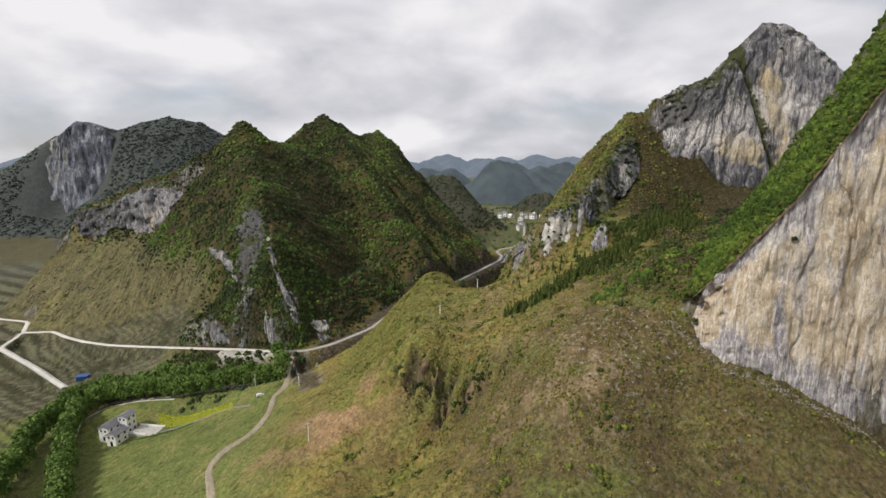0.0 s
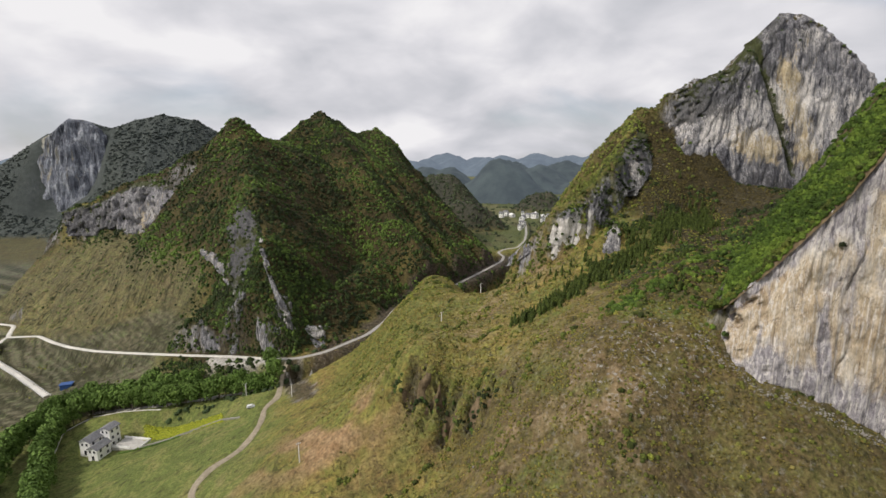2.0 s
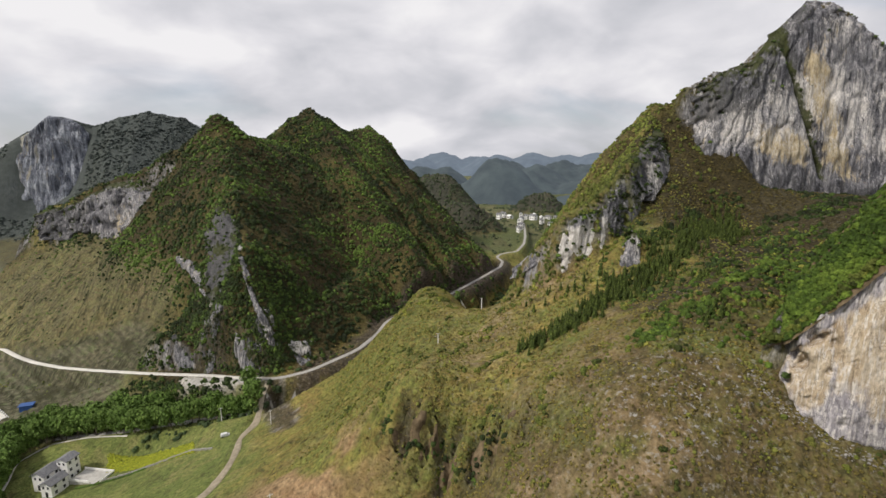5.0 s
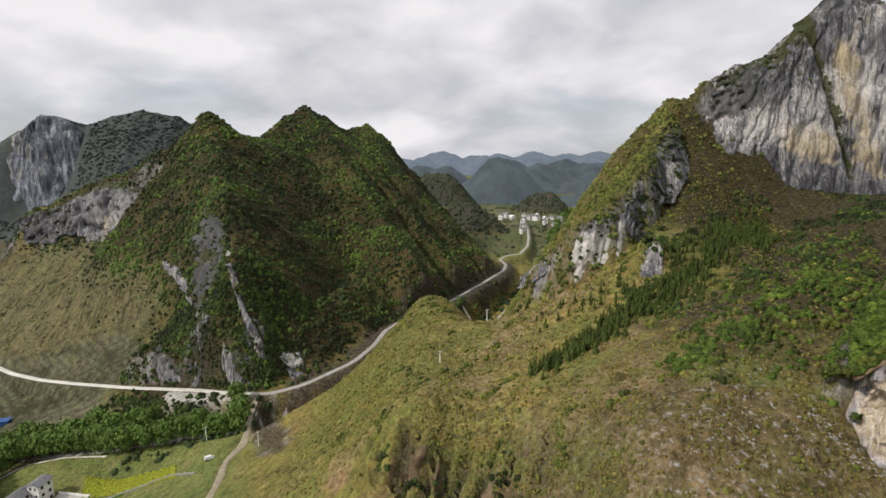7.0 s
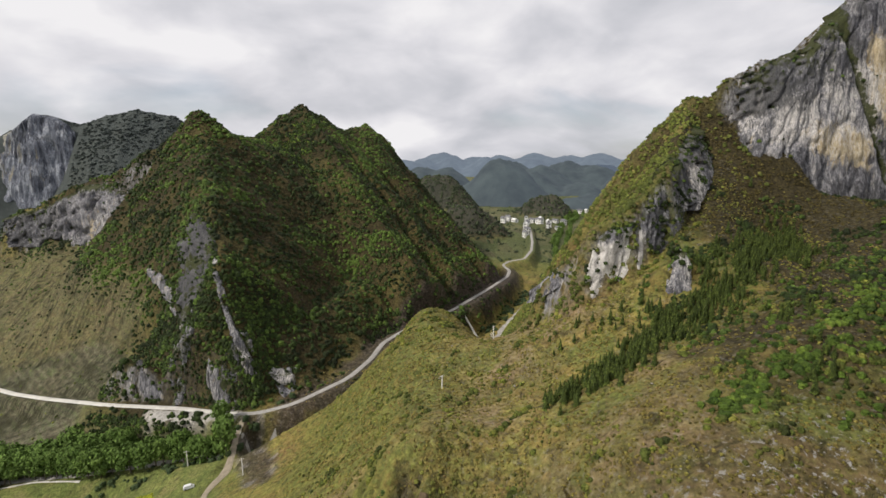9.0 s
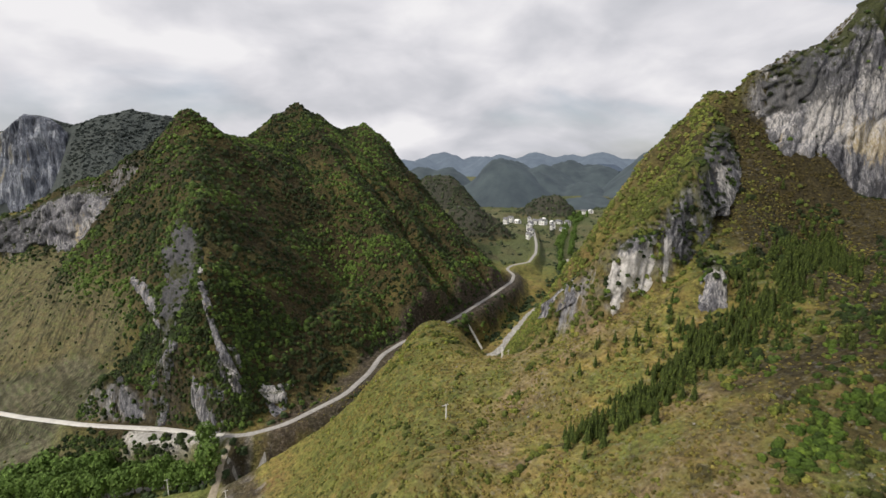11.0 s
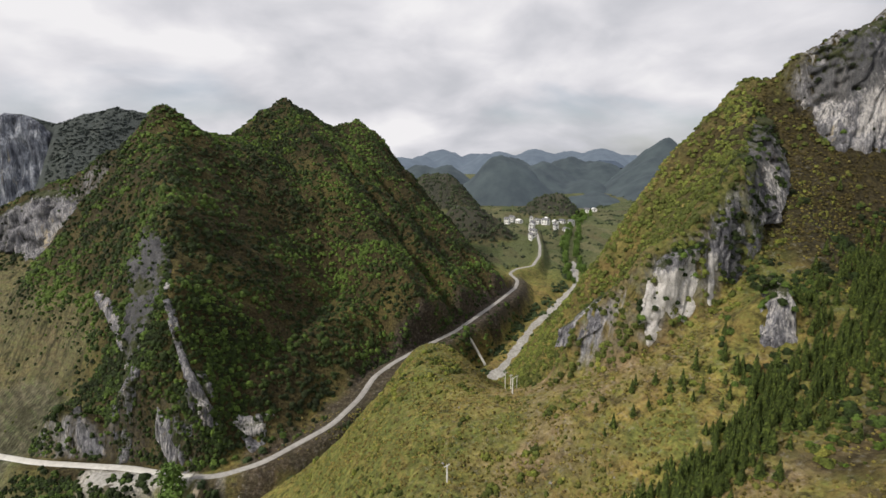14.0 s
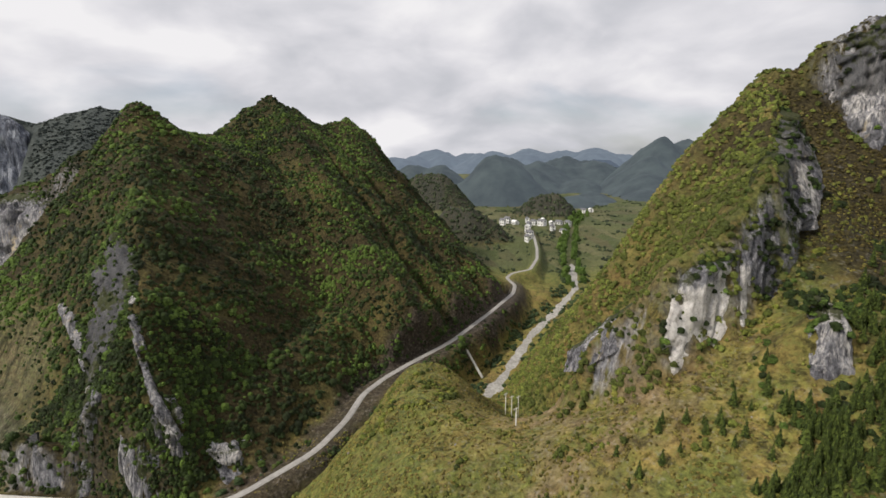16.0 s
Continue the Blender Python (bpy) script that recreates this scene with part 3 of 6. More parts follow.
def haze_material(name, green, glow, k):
    """Distant woods: the haze of humid air is put in as a bluish emission."""
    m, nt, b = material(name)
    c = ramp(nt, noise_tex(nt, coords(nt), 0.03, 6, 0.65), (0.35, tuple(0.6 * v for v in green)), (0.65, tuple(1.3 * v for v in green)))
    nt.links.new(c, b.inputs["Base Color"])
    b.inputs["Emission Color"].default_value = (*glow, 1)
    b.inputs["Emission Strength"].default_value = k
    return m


M_GROUND = ground_material()
M_ROCK = rock_material("limestone", 1.5, 1.0, (0.84, 0.84, 0.85))
M_STONE = plain("slope_stone", (0.14, 0.13, 0.115), (0.32, 0.305, 0.275), 1.2, 0.9, 0.6, 0.2)
M_NEAR = near_rock_material()
# the blue-grey tint puts distance haze into the rock colour
M_HAZEROCK = rock_material("hazed_limestone", 0.4, 0.8, (0.58, 0.64, 0.74))
M_LEAF = leaf_material("scrub_leaves", (0.022, 0.031, 0.011), (0.043, 0.069, 0.017), (0.120, 0.188, 0.035), (0.13, 0.110, 0.040))
# pale blue-grey leaves: the far mountain's haze is in their colour
M_HAZELEAF = leaf_material("hazed_scrub_leaves", (0.086, 0.106, 0.100), (0.106, 0.128, 0.119), (0.132, 0.155, 0.135))
M_BRIGHT = leaf_material("spring_leaves", (0.046, 0.080, 0.014), (0.085, 0.140, 0.021), (0.150, 0.220, 0.034))
M_DRY = leaf_material("bracken", (0.152, 0.124, 0.034), (0.253, 0.205, 0.056), (0.267, 0.242, 0.056), (0.27, 0.195, 0.075))
M_RUST = leaf_material("rusty_bracken", (0.085, 0.068, 0.022), (0.135, 0.108, 0.034), (0.150, 0.148, 0.040), (0.170, 0.125, 0.045))
M_THICKET = leaf_material("thicket_leaves", (0.058, 0.074, 0.017), (0.118, 0.144, 0.029), (0.222, 0.246, 0.043), (0.288, 0.282, 0.060))
M_HILLWOOD = leaf_material("hill_woods", (0.036, 0.048, 0.027), (0.054, 0.072, 0.036), (0.080, 0.102, 0.048))
M_KNOB = leaf_material("knob_leaves", (0.088, 0.107, 0.025), (0.150, 0.177, 0.039), (0.225, 0.260, 0.055), (0.263, 0.219, 0.073))
M_RIVERSIDE = leaf_material("riverside_leaves", (0.040, 0.062, 0.026), (0.066, 0.100, 0.038), (0.105, 0.145, 0.050))
M_OLIVE = leaf_material("olive_leaves", (0.108, 0.116, 0.027), (0.185, 0.192, 0.043), (0.250, 0.262, 0.058), (0.27, 0.228, 0.075))
M_CONIFER = leaf_material("needles", (0.040, 0.060, 0.015), (0.078, 0.108, 0.022), (0.130, 0.170, 0.032))
M_BELT = leaf_material("belt_leaves", (0.090, 0.150, 0.031), (0.138, 0.228, 0.048), (0.210, 0.312, 0.072))
M_BARK = plain("bark", (0.09, 0.07, 0.05), (0.17, 0.14, 0.11), 6)
M_ROAD = plain("pale_concrete", (0.50, 0.48, 0.44), (0.68, 0.66, 0.61), 0.8)
M_ROADGREY = plain("grey_road", (0.272, 0.259, 0.242), (0.391, 0.374, 0.348), 0.9)
M_TRACK = plain("earth_track", (0.24, 0.20, 0.14), (0.38, 0.33, 0.25), 0.9)
M_GRAVEL = plain("river_gravel", (0.22, 0.21, 0.19), (0.50, 0.48, 0.44), 0.9, 0.9, 0.8, 0.4)
M_EARTH = plain("bank_earth", (0.060, 0.044, 0.026), (0.21, 0.155, 0.092), 0.6, 0.95, 0.9, 0.8)

# ---------------------------------------------------------------- ground and rock
def mesh_from(name, verts, faces, mat, smooth=True, attrs=None):
    me = bpy.data.meshes.new(name)
    verts, faces = np.asarray(verts, np.float32), np.asarray(faces, np.int32)
    n = faces.shape[1]
    me.vertices.add(len(verts))
    me.vertices.foreach_set("co", verts.ravel())
    me.loops.add(faces.size)
    me.loops.foreach_set("vertex_index", faces.ravel())
    me.polygons.add(len(faces))
    me.polygons.foreach_set("loop_start", np.arange(0, faces.size, n, dtype=np.int32))
    me.polygons.foreach_set("use_smooth", np.broadcast_to(np.asarray(smooth, bool), (len(faces),)).copy())
    me.update(calc_edges=True)
    for k, v in (attrs or {}).items():
        a = me.attributes.new(k, "FLOAT", "POINT")
        a.data.foreach_set("value", np.asarray(v, np.float32).ravel())
    me.materials.append(mat)
    return me


def grid_faces(nu, nv):
    i = np.arange(nu * nv).reshape(nv, nu)
    return np.stack([i[:-1, :-1], i[:-1, 1:], i[1:, 1:], i[1:, :-1]], -1).reshape(-1, 4)


def spaced(lo, hi, step, out_lo, out_hi, grow):
    core = list(np.arange(lo, hi, step))
    s, v, a = step, core[-1], []
    while v < out_hi:
        s *= grow
        v += s
        a.append(v)
    s, v, b = step, core[0], []
    while v > out_lo:
        s *= grow
        v -= s
        b.append(v)
    return np.array(b[::-1] + core + a)


GX = spaced(-290, 235, 1.28, -4200, 4200, 1.055)
GY = spaced(72, 480, 1.28, -1500, 4300, 1.03)


GXX, GYY = np.meshgrid(GX, GY)
LAND = ground(GXX, GYY)


def sample(field, x, y):
    """A field of the land at any place, read off its grid."""
    x, y = np.atleast_1d(np.asarray(x, float)), np.atleast_1d(np.asarray(y, float))
    i, j = np.clip(np.searchsorted(GX, x) - 1, 0, len(GX) - 2), np.clip(np.searchsorted(GY, y) - 1, 0, len(GY) - 2)
    u, v = (x - GX[i]) / (GX[i + 1] - GX[i]), (y - GY[j]) / (GY[j + 1] - GY[j])
    return (field[j, i] * (1 - u) + field[j, i + 1] * u) * (1 - v) + (field[j + 1, i] * (1 - u) + field[j + 1, i + 1] * u) * v


def ground_z(x, y):
    return sample(LAND[0], x, y)


def build_ground():
    X, Y = GXX, GYY
    h, mount, ter, dr, droad, dtrack, riser, bank = LAND
    gy, gx = np.gradient(h, GY, GX)
    slope = np.hypot(gx, gy)
    n1, n2 = fbm(X / 30, Y / 30, 3, 91), fbm(X / 9, Y / 9, 3, 95)
    left = sstep(30, -10, X - 0.30 * (Y - 250)) * sstep(232, 245, Y)
    wood = mount * np.clip(0.95 + 0.3 * n1, 0, 1)
    wood = np.where((X < -230) & (Y < 600), wood * sstep(-0.2, 0.5, n1 + 0.3), wood)
    wood = wood * np.where((X > 20) & (Y < 330), 0.35, 1.0)
    rock = sstep(2.3, 3.2, slope + 0.6 * n1) * mount * np.clip(0.75 + 0.5 * n2, 0, 1) * (1 - 0.9 * np.exp(-((X + 70) / 32.0) ** 4 - ((Y - 252) / 22.0) ** 4)) * (1 - sstep(-45, -30, X) * sstep(240, 250, Y) * sstep(118, 105, X))
    meadow = sstep(-35, -60, X + 0.15 * (Y - 180) + 6 * n2) * (1 - mount) * sstep(262, 246, Y + 0.12 * (X + 60)) + (1 - mount) * sstep(400, 470, Y) * sstep(0, 60, X)
    meadow = np.clip(meadow, 0, 1)
    # grass slope with old narrow terraces below the cliff band
    grass = sstep(-104, -126, X + 6 * n2) * sstep(60, 46, h + 5 * n1) * sstep(440, 400, Y) * sstep(255, 262, Y)
    wood = wood * (1 - 0.6 * grass)
    strip = sstep(-86, -98, X) * sstep(237, 243, Y) * (1 - mount) * sstep(300, 280, Y)
    meadow = meadow * (1 - strip)
    old = h / 1.8 + 0.25 * fbm(X / 40, Y / 40, 2, 5)
    old = old - np.floor(old)
    low = (0.24 * Y + 0.02 * X + 0.3 * n1) % 1.0
    plot = (h / 1.7 + 0.5 * n1 + 0.02 * X) % 1.0
    # further terrace lines, drawn by dark colour without steps of their own
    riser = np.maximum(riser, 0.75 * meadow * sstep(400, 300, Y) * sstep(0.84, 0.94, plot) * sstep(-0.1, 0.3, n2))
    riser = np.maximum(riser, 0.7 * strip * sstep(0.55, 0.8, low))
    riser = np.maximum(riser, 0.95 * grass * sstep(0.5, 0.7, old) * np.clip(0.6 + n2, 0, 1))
    outland = sstep(-240, -300, X + 15 * n1) * sstep(370, 430, Y)
    wood = np.maximum(wood, 0.6 * outland)
    wood = np.maximum(wood, 1.0 * sstep(54, 70, X + 9 * n2 + 6 * n1) * sstep(118, 138, Y) * np.clip(sstep(166, 152, Y) + sstep(84, 98, X) * sstep(250, 235, Y), 0, 1))
    rock = np.maximum(rock, sstep(126, 132, X) * sstep(228, 232, Y) * sstep(252, 247, Y))
    gravel = sstep(4.2, 2.2, along(APRON, X, Y)[0] + 1.5 * n2)
    wash = sstep(7.0, 2.5, along([(-54, 233, 0), (-51, 222, 0), (-45, 210, 0), (-41, 200, 0)], X, Y)[0] + 2.5 * n2)
    gravel = np.maximum(gravel, wash * sstep(0.15, 0.45, fbm(X / 4, Y / 4, 3, 93)))
    # dark earth; also paints in the shaded drop below the road and the gullies
    cut = sstep(11.0, 5.0, droad + 2.0 * n2) * sstep(-52, -42, X) * sstep(430, 400, Y) * 0.9 + 0.85 * bank * sstep(0.25, 0.7, broken_bank(X, Y)[1])
    cut = np.clip(np.maximum(cut, 0.8 * wash), 0, 1)
    brown = np.clip(sstep(152, 118, Y + 9 * n1) * sstep(-6, 22, X + 6 * n2) + 0.35 * sstep(0.1, 0.5, n1), 0, 1)
    brown = np.maximum(brown, 0.6 * sstep(72, 84, X) * sstep(188, 200, Y) * sstep(252, 244, Y))
    turf = np.clip(sstep(0.05, 0.45, fbm(X / 19, Y / 13, 4, 97)) * 0.9, 0, 1) * sstep(-30, -5, X) * sstep(262, 250, Y)
    blush = sum(np.exp(-((X - px) / pw) ** 2 - ((Y - py) / ph) ** 2) for px, py, pw, ph in ((40, 104, 9, 12), (39, 134, 11, 7), (60, 149, 12, 7), (24, 112, 8, 8), (20, 160, 9, 7), (46, 190, 13, 9), (28, 178, 9, 8), (56, 206, 10, 7), (36, 206, 9, 8))) * sstep(-0.35, 0.2, fbm(X / 6, Y / 6, 4, 99))
    turf = np.maximum(turf, 0.85 * sstep(26, 4, X) * sstep(140, 152, Y) * sstep(262, 250, Y) * sstep(-40, -20, X))
    turf = turf * (1 - np.clip(blush, 0, 1)) * (1 - 0.75 * sstep(128, 104, Y) * sstep(36, 52, X))
    soil = fbm(X / 16, Y / 11, 3, 61)
    bare = np.clip(sstep(0.05, 0.5, soil + 0.25) * np.exp(-((X + 27) / 24.0) ** 2 - ((Y - 146) / 13.0) ** 2) * 1.3, 0, 1)
    stony = np.clip(np.exp(-((X - 46) / 9.0) ** 2 - ((Y - 111) / 10.0) ** 2) + 0.8 * np.exp(-((X - 58) / 9.0) ** 2 - ((Y - 112) / 11.0) ** 2) + 0.25 * (1 - mount) * sstep(-10, 20, X) * sstep(260, 230, Y), 0, 1)
    V = np.stack([X, Y, h], -1).reshape(-1, 3)
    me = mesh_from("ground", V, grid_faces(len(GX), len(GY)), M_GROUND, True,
                   dict(wood=wood, rock=rock, meadow=meadow, terrace=np.clip(np.maximum(ter * (1 - mount), np.maximum(0.55 * grass, strip)), 0, 1), gravel=gravel, bare=bare, stony=stony, riser=riser, plots=sstep(430, 480, Y), brown=brown, turf=turf, blush=np.clip(blush, 0, 1), cut=cut, farhaze=np.clip(mount * sstep(500, 560, Y) * (1 - 0.55 * (X > 0)) + outland * 0.35 * sstep(430, 520, Y), 0, 1)))
    return tagged(new("ground", me), "karst valley land with scrub slopes, terraces and meadows", "ground", kind="structure")


build_ground()


def lerp_line(pts, n):
    p = np.array(pts, float)
    s = np.concatenate([[0], np.cumsum(np.linalg.norm(np.diff(p, axis=0), axis=1))])
    t = np.linspace(0, s[-1], n)
    return np.stack([np.interp(t, s, p[:, i]) for i in range(3)], -1)


ROCK_SPOTS = []


def rock_face(name, label, foot, head, res, depth, ochre=None, pale=None, moss=0.5, seed=0, bulge=0.0, soft_foot=None, green=0.06, flute=1.0, mat=None, gully=None, holes=0.0, crown=7.0, fray=1.0, lichen=None, grain=1.0, sound=0.0):
    """A cliff lofted from a foot line to a head line, broken by flutes, ledges and hollows."""
    length = sum(math.dist(a, b) for a, b in zip(foot[:-1], foot[1:]))
    height = np.mean([math.dist(a, b) for a, b in zip(foot, head)])
    nu, nv = max(8, int(length / res)), max(8, int(height * 1.15 / res))
    A, B = lerp_line(foot, nu), lerp_line(head, nu)
    v = np.linspace(-0.12, 1.0, nv)[:, None, None]
    P = A[None] * (1 - v) + B[None] * v
    run = np.concatenate([[0], np.cumsum(np.linalg.norm(np.diff(A[:, :2], axis=0), axis=1))])
    d = np.gradient(A[:, :2] + B[:, :2], axis=0)
    d /= np.linalg.norm(d, axis=1)[:, None] + 1e-9
    N = np.stack([d[:, 1], -d[:, 0], np.zeros(nu)], -1)          # out of the rock: to the right of the foot's run
    U, Z = np.broadcast_to(run[None], (nv, nu)), P[..., 2]
    q, w = U / grain, Z / grain
    edge = fbm(q / 6.5, w / 9, 3, seed + 9) * 3.5
    step = (np.floor(edge) + sstep(0.72, 1.0, edge - np.floor(edge))) / 3.5
    flutes = 1 - 2 * np.abs(gnoise(q / 2.4 + 0.5 * gnoise(q / 6, w / 11, seed + 2), w / 24, seed + 5))
    disp = depth * (0.75 * fbm(q / 9, w / 28, 4, seed) + 0.42 * flute * flutes + 0.6 * step + 0.16 * fbm(q / 1.3, w / 5.0, 3, seed + 12) + 0.10 * fbm(q / 1.1, w / 1.4, 2, seed + 14))
    disp -= flute * depth * 0.8 * sstep(0.10, 0.0, np.abs(gnoise(q / 7.5 + 0.4 * gnoise(q / 5, w / 9, seed), w / 30, seed + 21)))
    vv = np.broadcast_to(v[..., 0], (nv, nu))
    uu = U / run[-1]
    rag = 0.5 + 0.9 * np.clip(0.5 + 0.6 * fbm(q / 4.5, w / 4.5, 3, seed + 30), 0, 1)
    ease = sstep(0, 1, np.minimum(uu, 1 - uu) * 10 * rag - 0.5 * fray * np.clip(fbm(q / 5, w / 5, 4, seed + 33), 0, 1)) * sstep(0, 1, (1.03 - vv) * crown * rag - 0.6 * fray * np.clip(fbm(q / 6, w / 6, 4, seed + 35), 0, 1)) * (1 if soft_foot is None else sstep(0, 1, (vv + 0.05) * soft_foot * rag))
    disp = disp * ease - (1 - ease) * (depth * 1.5 + 2.5) + bulge * np.sin(np.clip(vv, 0, 1) * math.pi)
    if holes:
        disp -= (depth * 1.5 + 2.5) * sstep(-0.30 - 0.3 * (1 - holes), -0.55 - 0.3 * (1 - holes), fbm(U / 8, Z / 8, 4, seed + 77)) * sstep(sound - 0.05, sound + 0.05, uu + 1e-6)
    cleft = gully(uu, vv) if gully else 0 * vv
    disp -= 3.0 * cleft
    P = P + N[None] * disp[..., None]
    n = fbm(q / 12, w / 18, 3, seed + 40)
    one = np.ones((nv, nu))
    och = np.clip((ochre(uu, vv) if ochre else 0.35 * one) + 0.35 * n, 0, 1)
    pal = np.clip((pale(uu, vv) if pale else 0.1 * one) + 0.3 * fbm(U / 8, Z / 20, 3, seed + 60), 0, 1)
    mos = np.clip((moss(uu, vv) if callable(moss) else moss * (sstep(0.75, 1.0, vv) + 0.35)) + 0.2 * n + cleft, 0, 1)
    lic = np.clip((lichen(uu, vv) if lichen else 0 * one) + 0.25 * fbm(q / 9, w / 9, 3, seed + 80), 0, 1)
    rim = np.where((ease > 0.25) & (ease < 0.98), 1.0, 0.0)
    ROCK_SPOTS.append((P[nv // 8:].reshape(-1, 3), (mos + 1.2 * rim)[nv // 8:].ravel(), vv[nv // 8:].ravel(), green))
    me = mesh_from(name, P.reshape(-1, 3), grid_faces(nu, nv), mat or M_ROCK, True, dict(ochre=och, pale=pal, moss=mos, lichen=lic))
    return tagged(new(name, me), label, "cliff", kind="structure")


# near cliff beside the path of flight
rock_face("cliff_near", "sheer pale ochre limestone cliff streaked with grey", [(66, 115, 64), (68, 109.5, 62), (73, 102, 61), (82, 97.5, 57), (91, 94, 48), (105, 90, 40), (140, 82, 34)],
          [(67.5, 114, 75), (69, 110.5, 77), (75.5, 105.5, 88.5), (82.5, 99.7, 102), (88.5, 96.5, 114.5), (97.5, 91.5, 134.5), (128, 81, 168)], 0.42, 1.1,
          None, lambda u, v: 0.02 + 0.55 * sstep(0.32, 0.12, v + 0.05 * np.sin(26 * u)) + 0.50 * sstep(0.74, 0.95, v) + 0.35 * sstep(0.16, 0.03, u), 0.08, 3, green=0.002, flute=0.6, mat=M_NEAR, crown=20.0)
rock_face("crest_bank", "steep earth bank overgrown with bright bushes above the cliff", [(67, 115, 74), (69, 110.8, 77), (75.5, 105.8, 88), (82.5, 100, 101.5), (88.5, 96.8, 114), (97.5, 91.8, 134), (128, 81.3, 167.5)],
          [(71, 117, 79), (72, 115, 83), (78.5, 111.5, 97), (86, 106, 112), (93, 103, 125), (101, 99, 145), (131, 88, 180)], 0.6, 0.5, None, None, 1.0, 5, green=0.0, mat=M_EARTH)
CREST_SPOTS = ROCK_SPOTS.pop()[0]
# the white-faced mountain
rock_face("cliff_white", "tall grey and yellow limestone wall of the peak", [(119, 240, 120), (121, 231.5, 110), (125, 221.5, 101), (142, 219.5, 95), (162, 219, 91), (178, 218, 89), (188, 218, 88), (198, 218, 87), (227, 222, 93), (250, 230, 98)],
          [(120.5, 241, 131), (125, 238, 138), (139, 235, 145), (155, 235, 150), (162, 235.5, 159), (181, 238.5, 176.5), (192, 238.5, 176), (202, 238, 172), (228, 236, 153), (252, 240, 124)], 0.7, 1.15,
          lambda u, v: 1.2 * np.exp(-((u - 0.60 + 0.22 * v) / 0.050) ** 2) * sstep(0.08, 0.22, v) * sstep(0.85, 0.65, v) + 1.1 * np.exp(-((u - 0.35 - 0.1 * (0.3 - v)) / 0.11) ** 4) * np.exp(-((v - 0.31 + 0.5 * (u - 0.36)) / 0.14) ** 2) + 0.5 * np.exp(-((u - 0.50) / 0.03) ** 2) * np.exp(-((v - 0.85) / 0.1) ** 2) + 0.35 * np.exp(-((u - 0.66) / 0.02) ** 2) * sstep(0.6, 0.3, v) - 0.15,
          lambda u, v: 0.16 + 0.40 * sstep(0.22, 0.36, v) * sstep(0.80, 0.55, v) + 0.2 * sstep(0.42, 0.5, u) * sstep(0.5, 0.8, v), lambda u, v: 0.50 * sstep(0.42, 0.30, u) * sstep(0.55, 0.78, v) + 0.35 * sstep(0.88, 1.0, v) + 0.30 * sstep(0.12, 0.02, v) + 0.08, 8, green=0.035,
          crown=10.0, gully=lambda u, v: np.exp(-((u - 0.54 + 0.24 * v) / 0.014) ** 2) * sstep(0.02, 0.2, v), lichen=lambda u, v: 0.55 * sstep(0.40, 0.28, u - 0.1 * v) * sstep(0.42, 0.62, v) + 0.4 * sstep(0.22, 0.10, u) + 0.6 * sstep(0.20, 0.08, v - 0.12 * (0.5 - u)) + 0.2 * sstep(0.62, 0.75, u))
# cliffs under the knob
rock_face("cliff_bright", "bright weathered limestone cliff under scrub", [(52, 197, 77), (54, 190.5, 71), (61, 189.5, 70.5), (68, 191.5, 75), (76, 193.5, 79), (85, 199, 90), (95, 205, 95), (106, 215, 103), (117, 229, 112)],
          [(53.5, 198, 82), (58, 194, 87.5), (64, 194, 90), (72, 197, 93), (79, 200, 98), (85, 205, 106), (96, 214, 111), (108, 226, 118), (118, 237, 122)], 0.42, 0.9,
          lambda u, v: 0.75 * np.exp(-((u - 0.66) / 0.07) ** 2) * sstep(0.1, 0.4, v), lambda u, v: 1.5 * sstep(0.40, 0.30, u + 0.1 * v) * sstep(0.95, 0.6, v) + 0.75 * np.exp(-((u - 0.68) / 0.07) ** 2) + 0.05, lambda u, v: 0.25 + 0.5 * sstep(0.7, 1.0, v) + 0.35 * sstep(0.36, 0.42, u) * sstep(0.62, 0.54, u) + 0.4 * sstep(0.78, 0.85, u), 15, green=0.12, flute=0.6, holes=0.75, sound=0.36, lichen=lambda u, v: 0.55 * sstep(0.30, 0.42, u) + 0.3 * sstep(0.5, 0.8, v))
rock_face("cliff_low", "low broken grey crag among bushes", [(41, 207, 64), (44, 203.5, 66), (48, 200.5, 70), (54, 196.5, 76)], [(43, 209, 67), (46, 205.5, 71), (50, 203, 76), (55, 199, 82)], 0.5, 0.9, lambda u, v: 0.1 + 0 * u, lambda u, v: 0.35 + 0 * u, 0.8, 22, green=0.12, holes=0.7)
rock_face("crag_lump", "rounded pale crag in the scrub", [(67.5, 181, 76), (69.5, 175.5, 75), (76, 174, 76), (80, 180, 79)], [(72.5, 181, 81), (74.5, 178.5, 86), (76, 178.5, 87), (77.5, 181, 84)], 0.4, 0.9, lambda u, v: 0 * u, lambda u, v: 0.42 + 0 * u, 0.9, 27, green=0.16, flute=0.7, holes=0.3)
# left mountain
rock_face("cliff_band", "weathered grey and pinkish limestone band", [(-277, 425, 48), (-238, 410, 51), (-211, 399, 54), (-182, 383, 55), (-161, 367, 60), (-146, 352, 64)],
          [(-279, 430, 64), (-235, 418, 76), (-205, 407, 90), (-174, 392, 89), (-156, 377, 87), (-142, 359, 84)], 1.0, 2.4, lambda u, v: 0.0 + 0.30 * np.exp(-((u - 0.66) / 0.12) ** 2), lambda u, v: -0.05 + 0.30 * sstep(0.35, 0.6, u), 0.8, 33, green=0.10, holes=1.0, lichen=lambda u, v: 0.45 * sstep(0.5, 0.3, u) + 0.2)


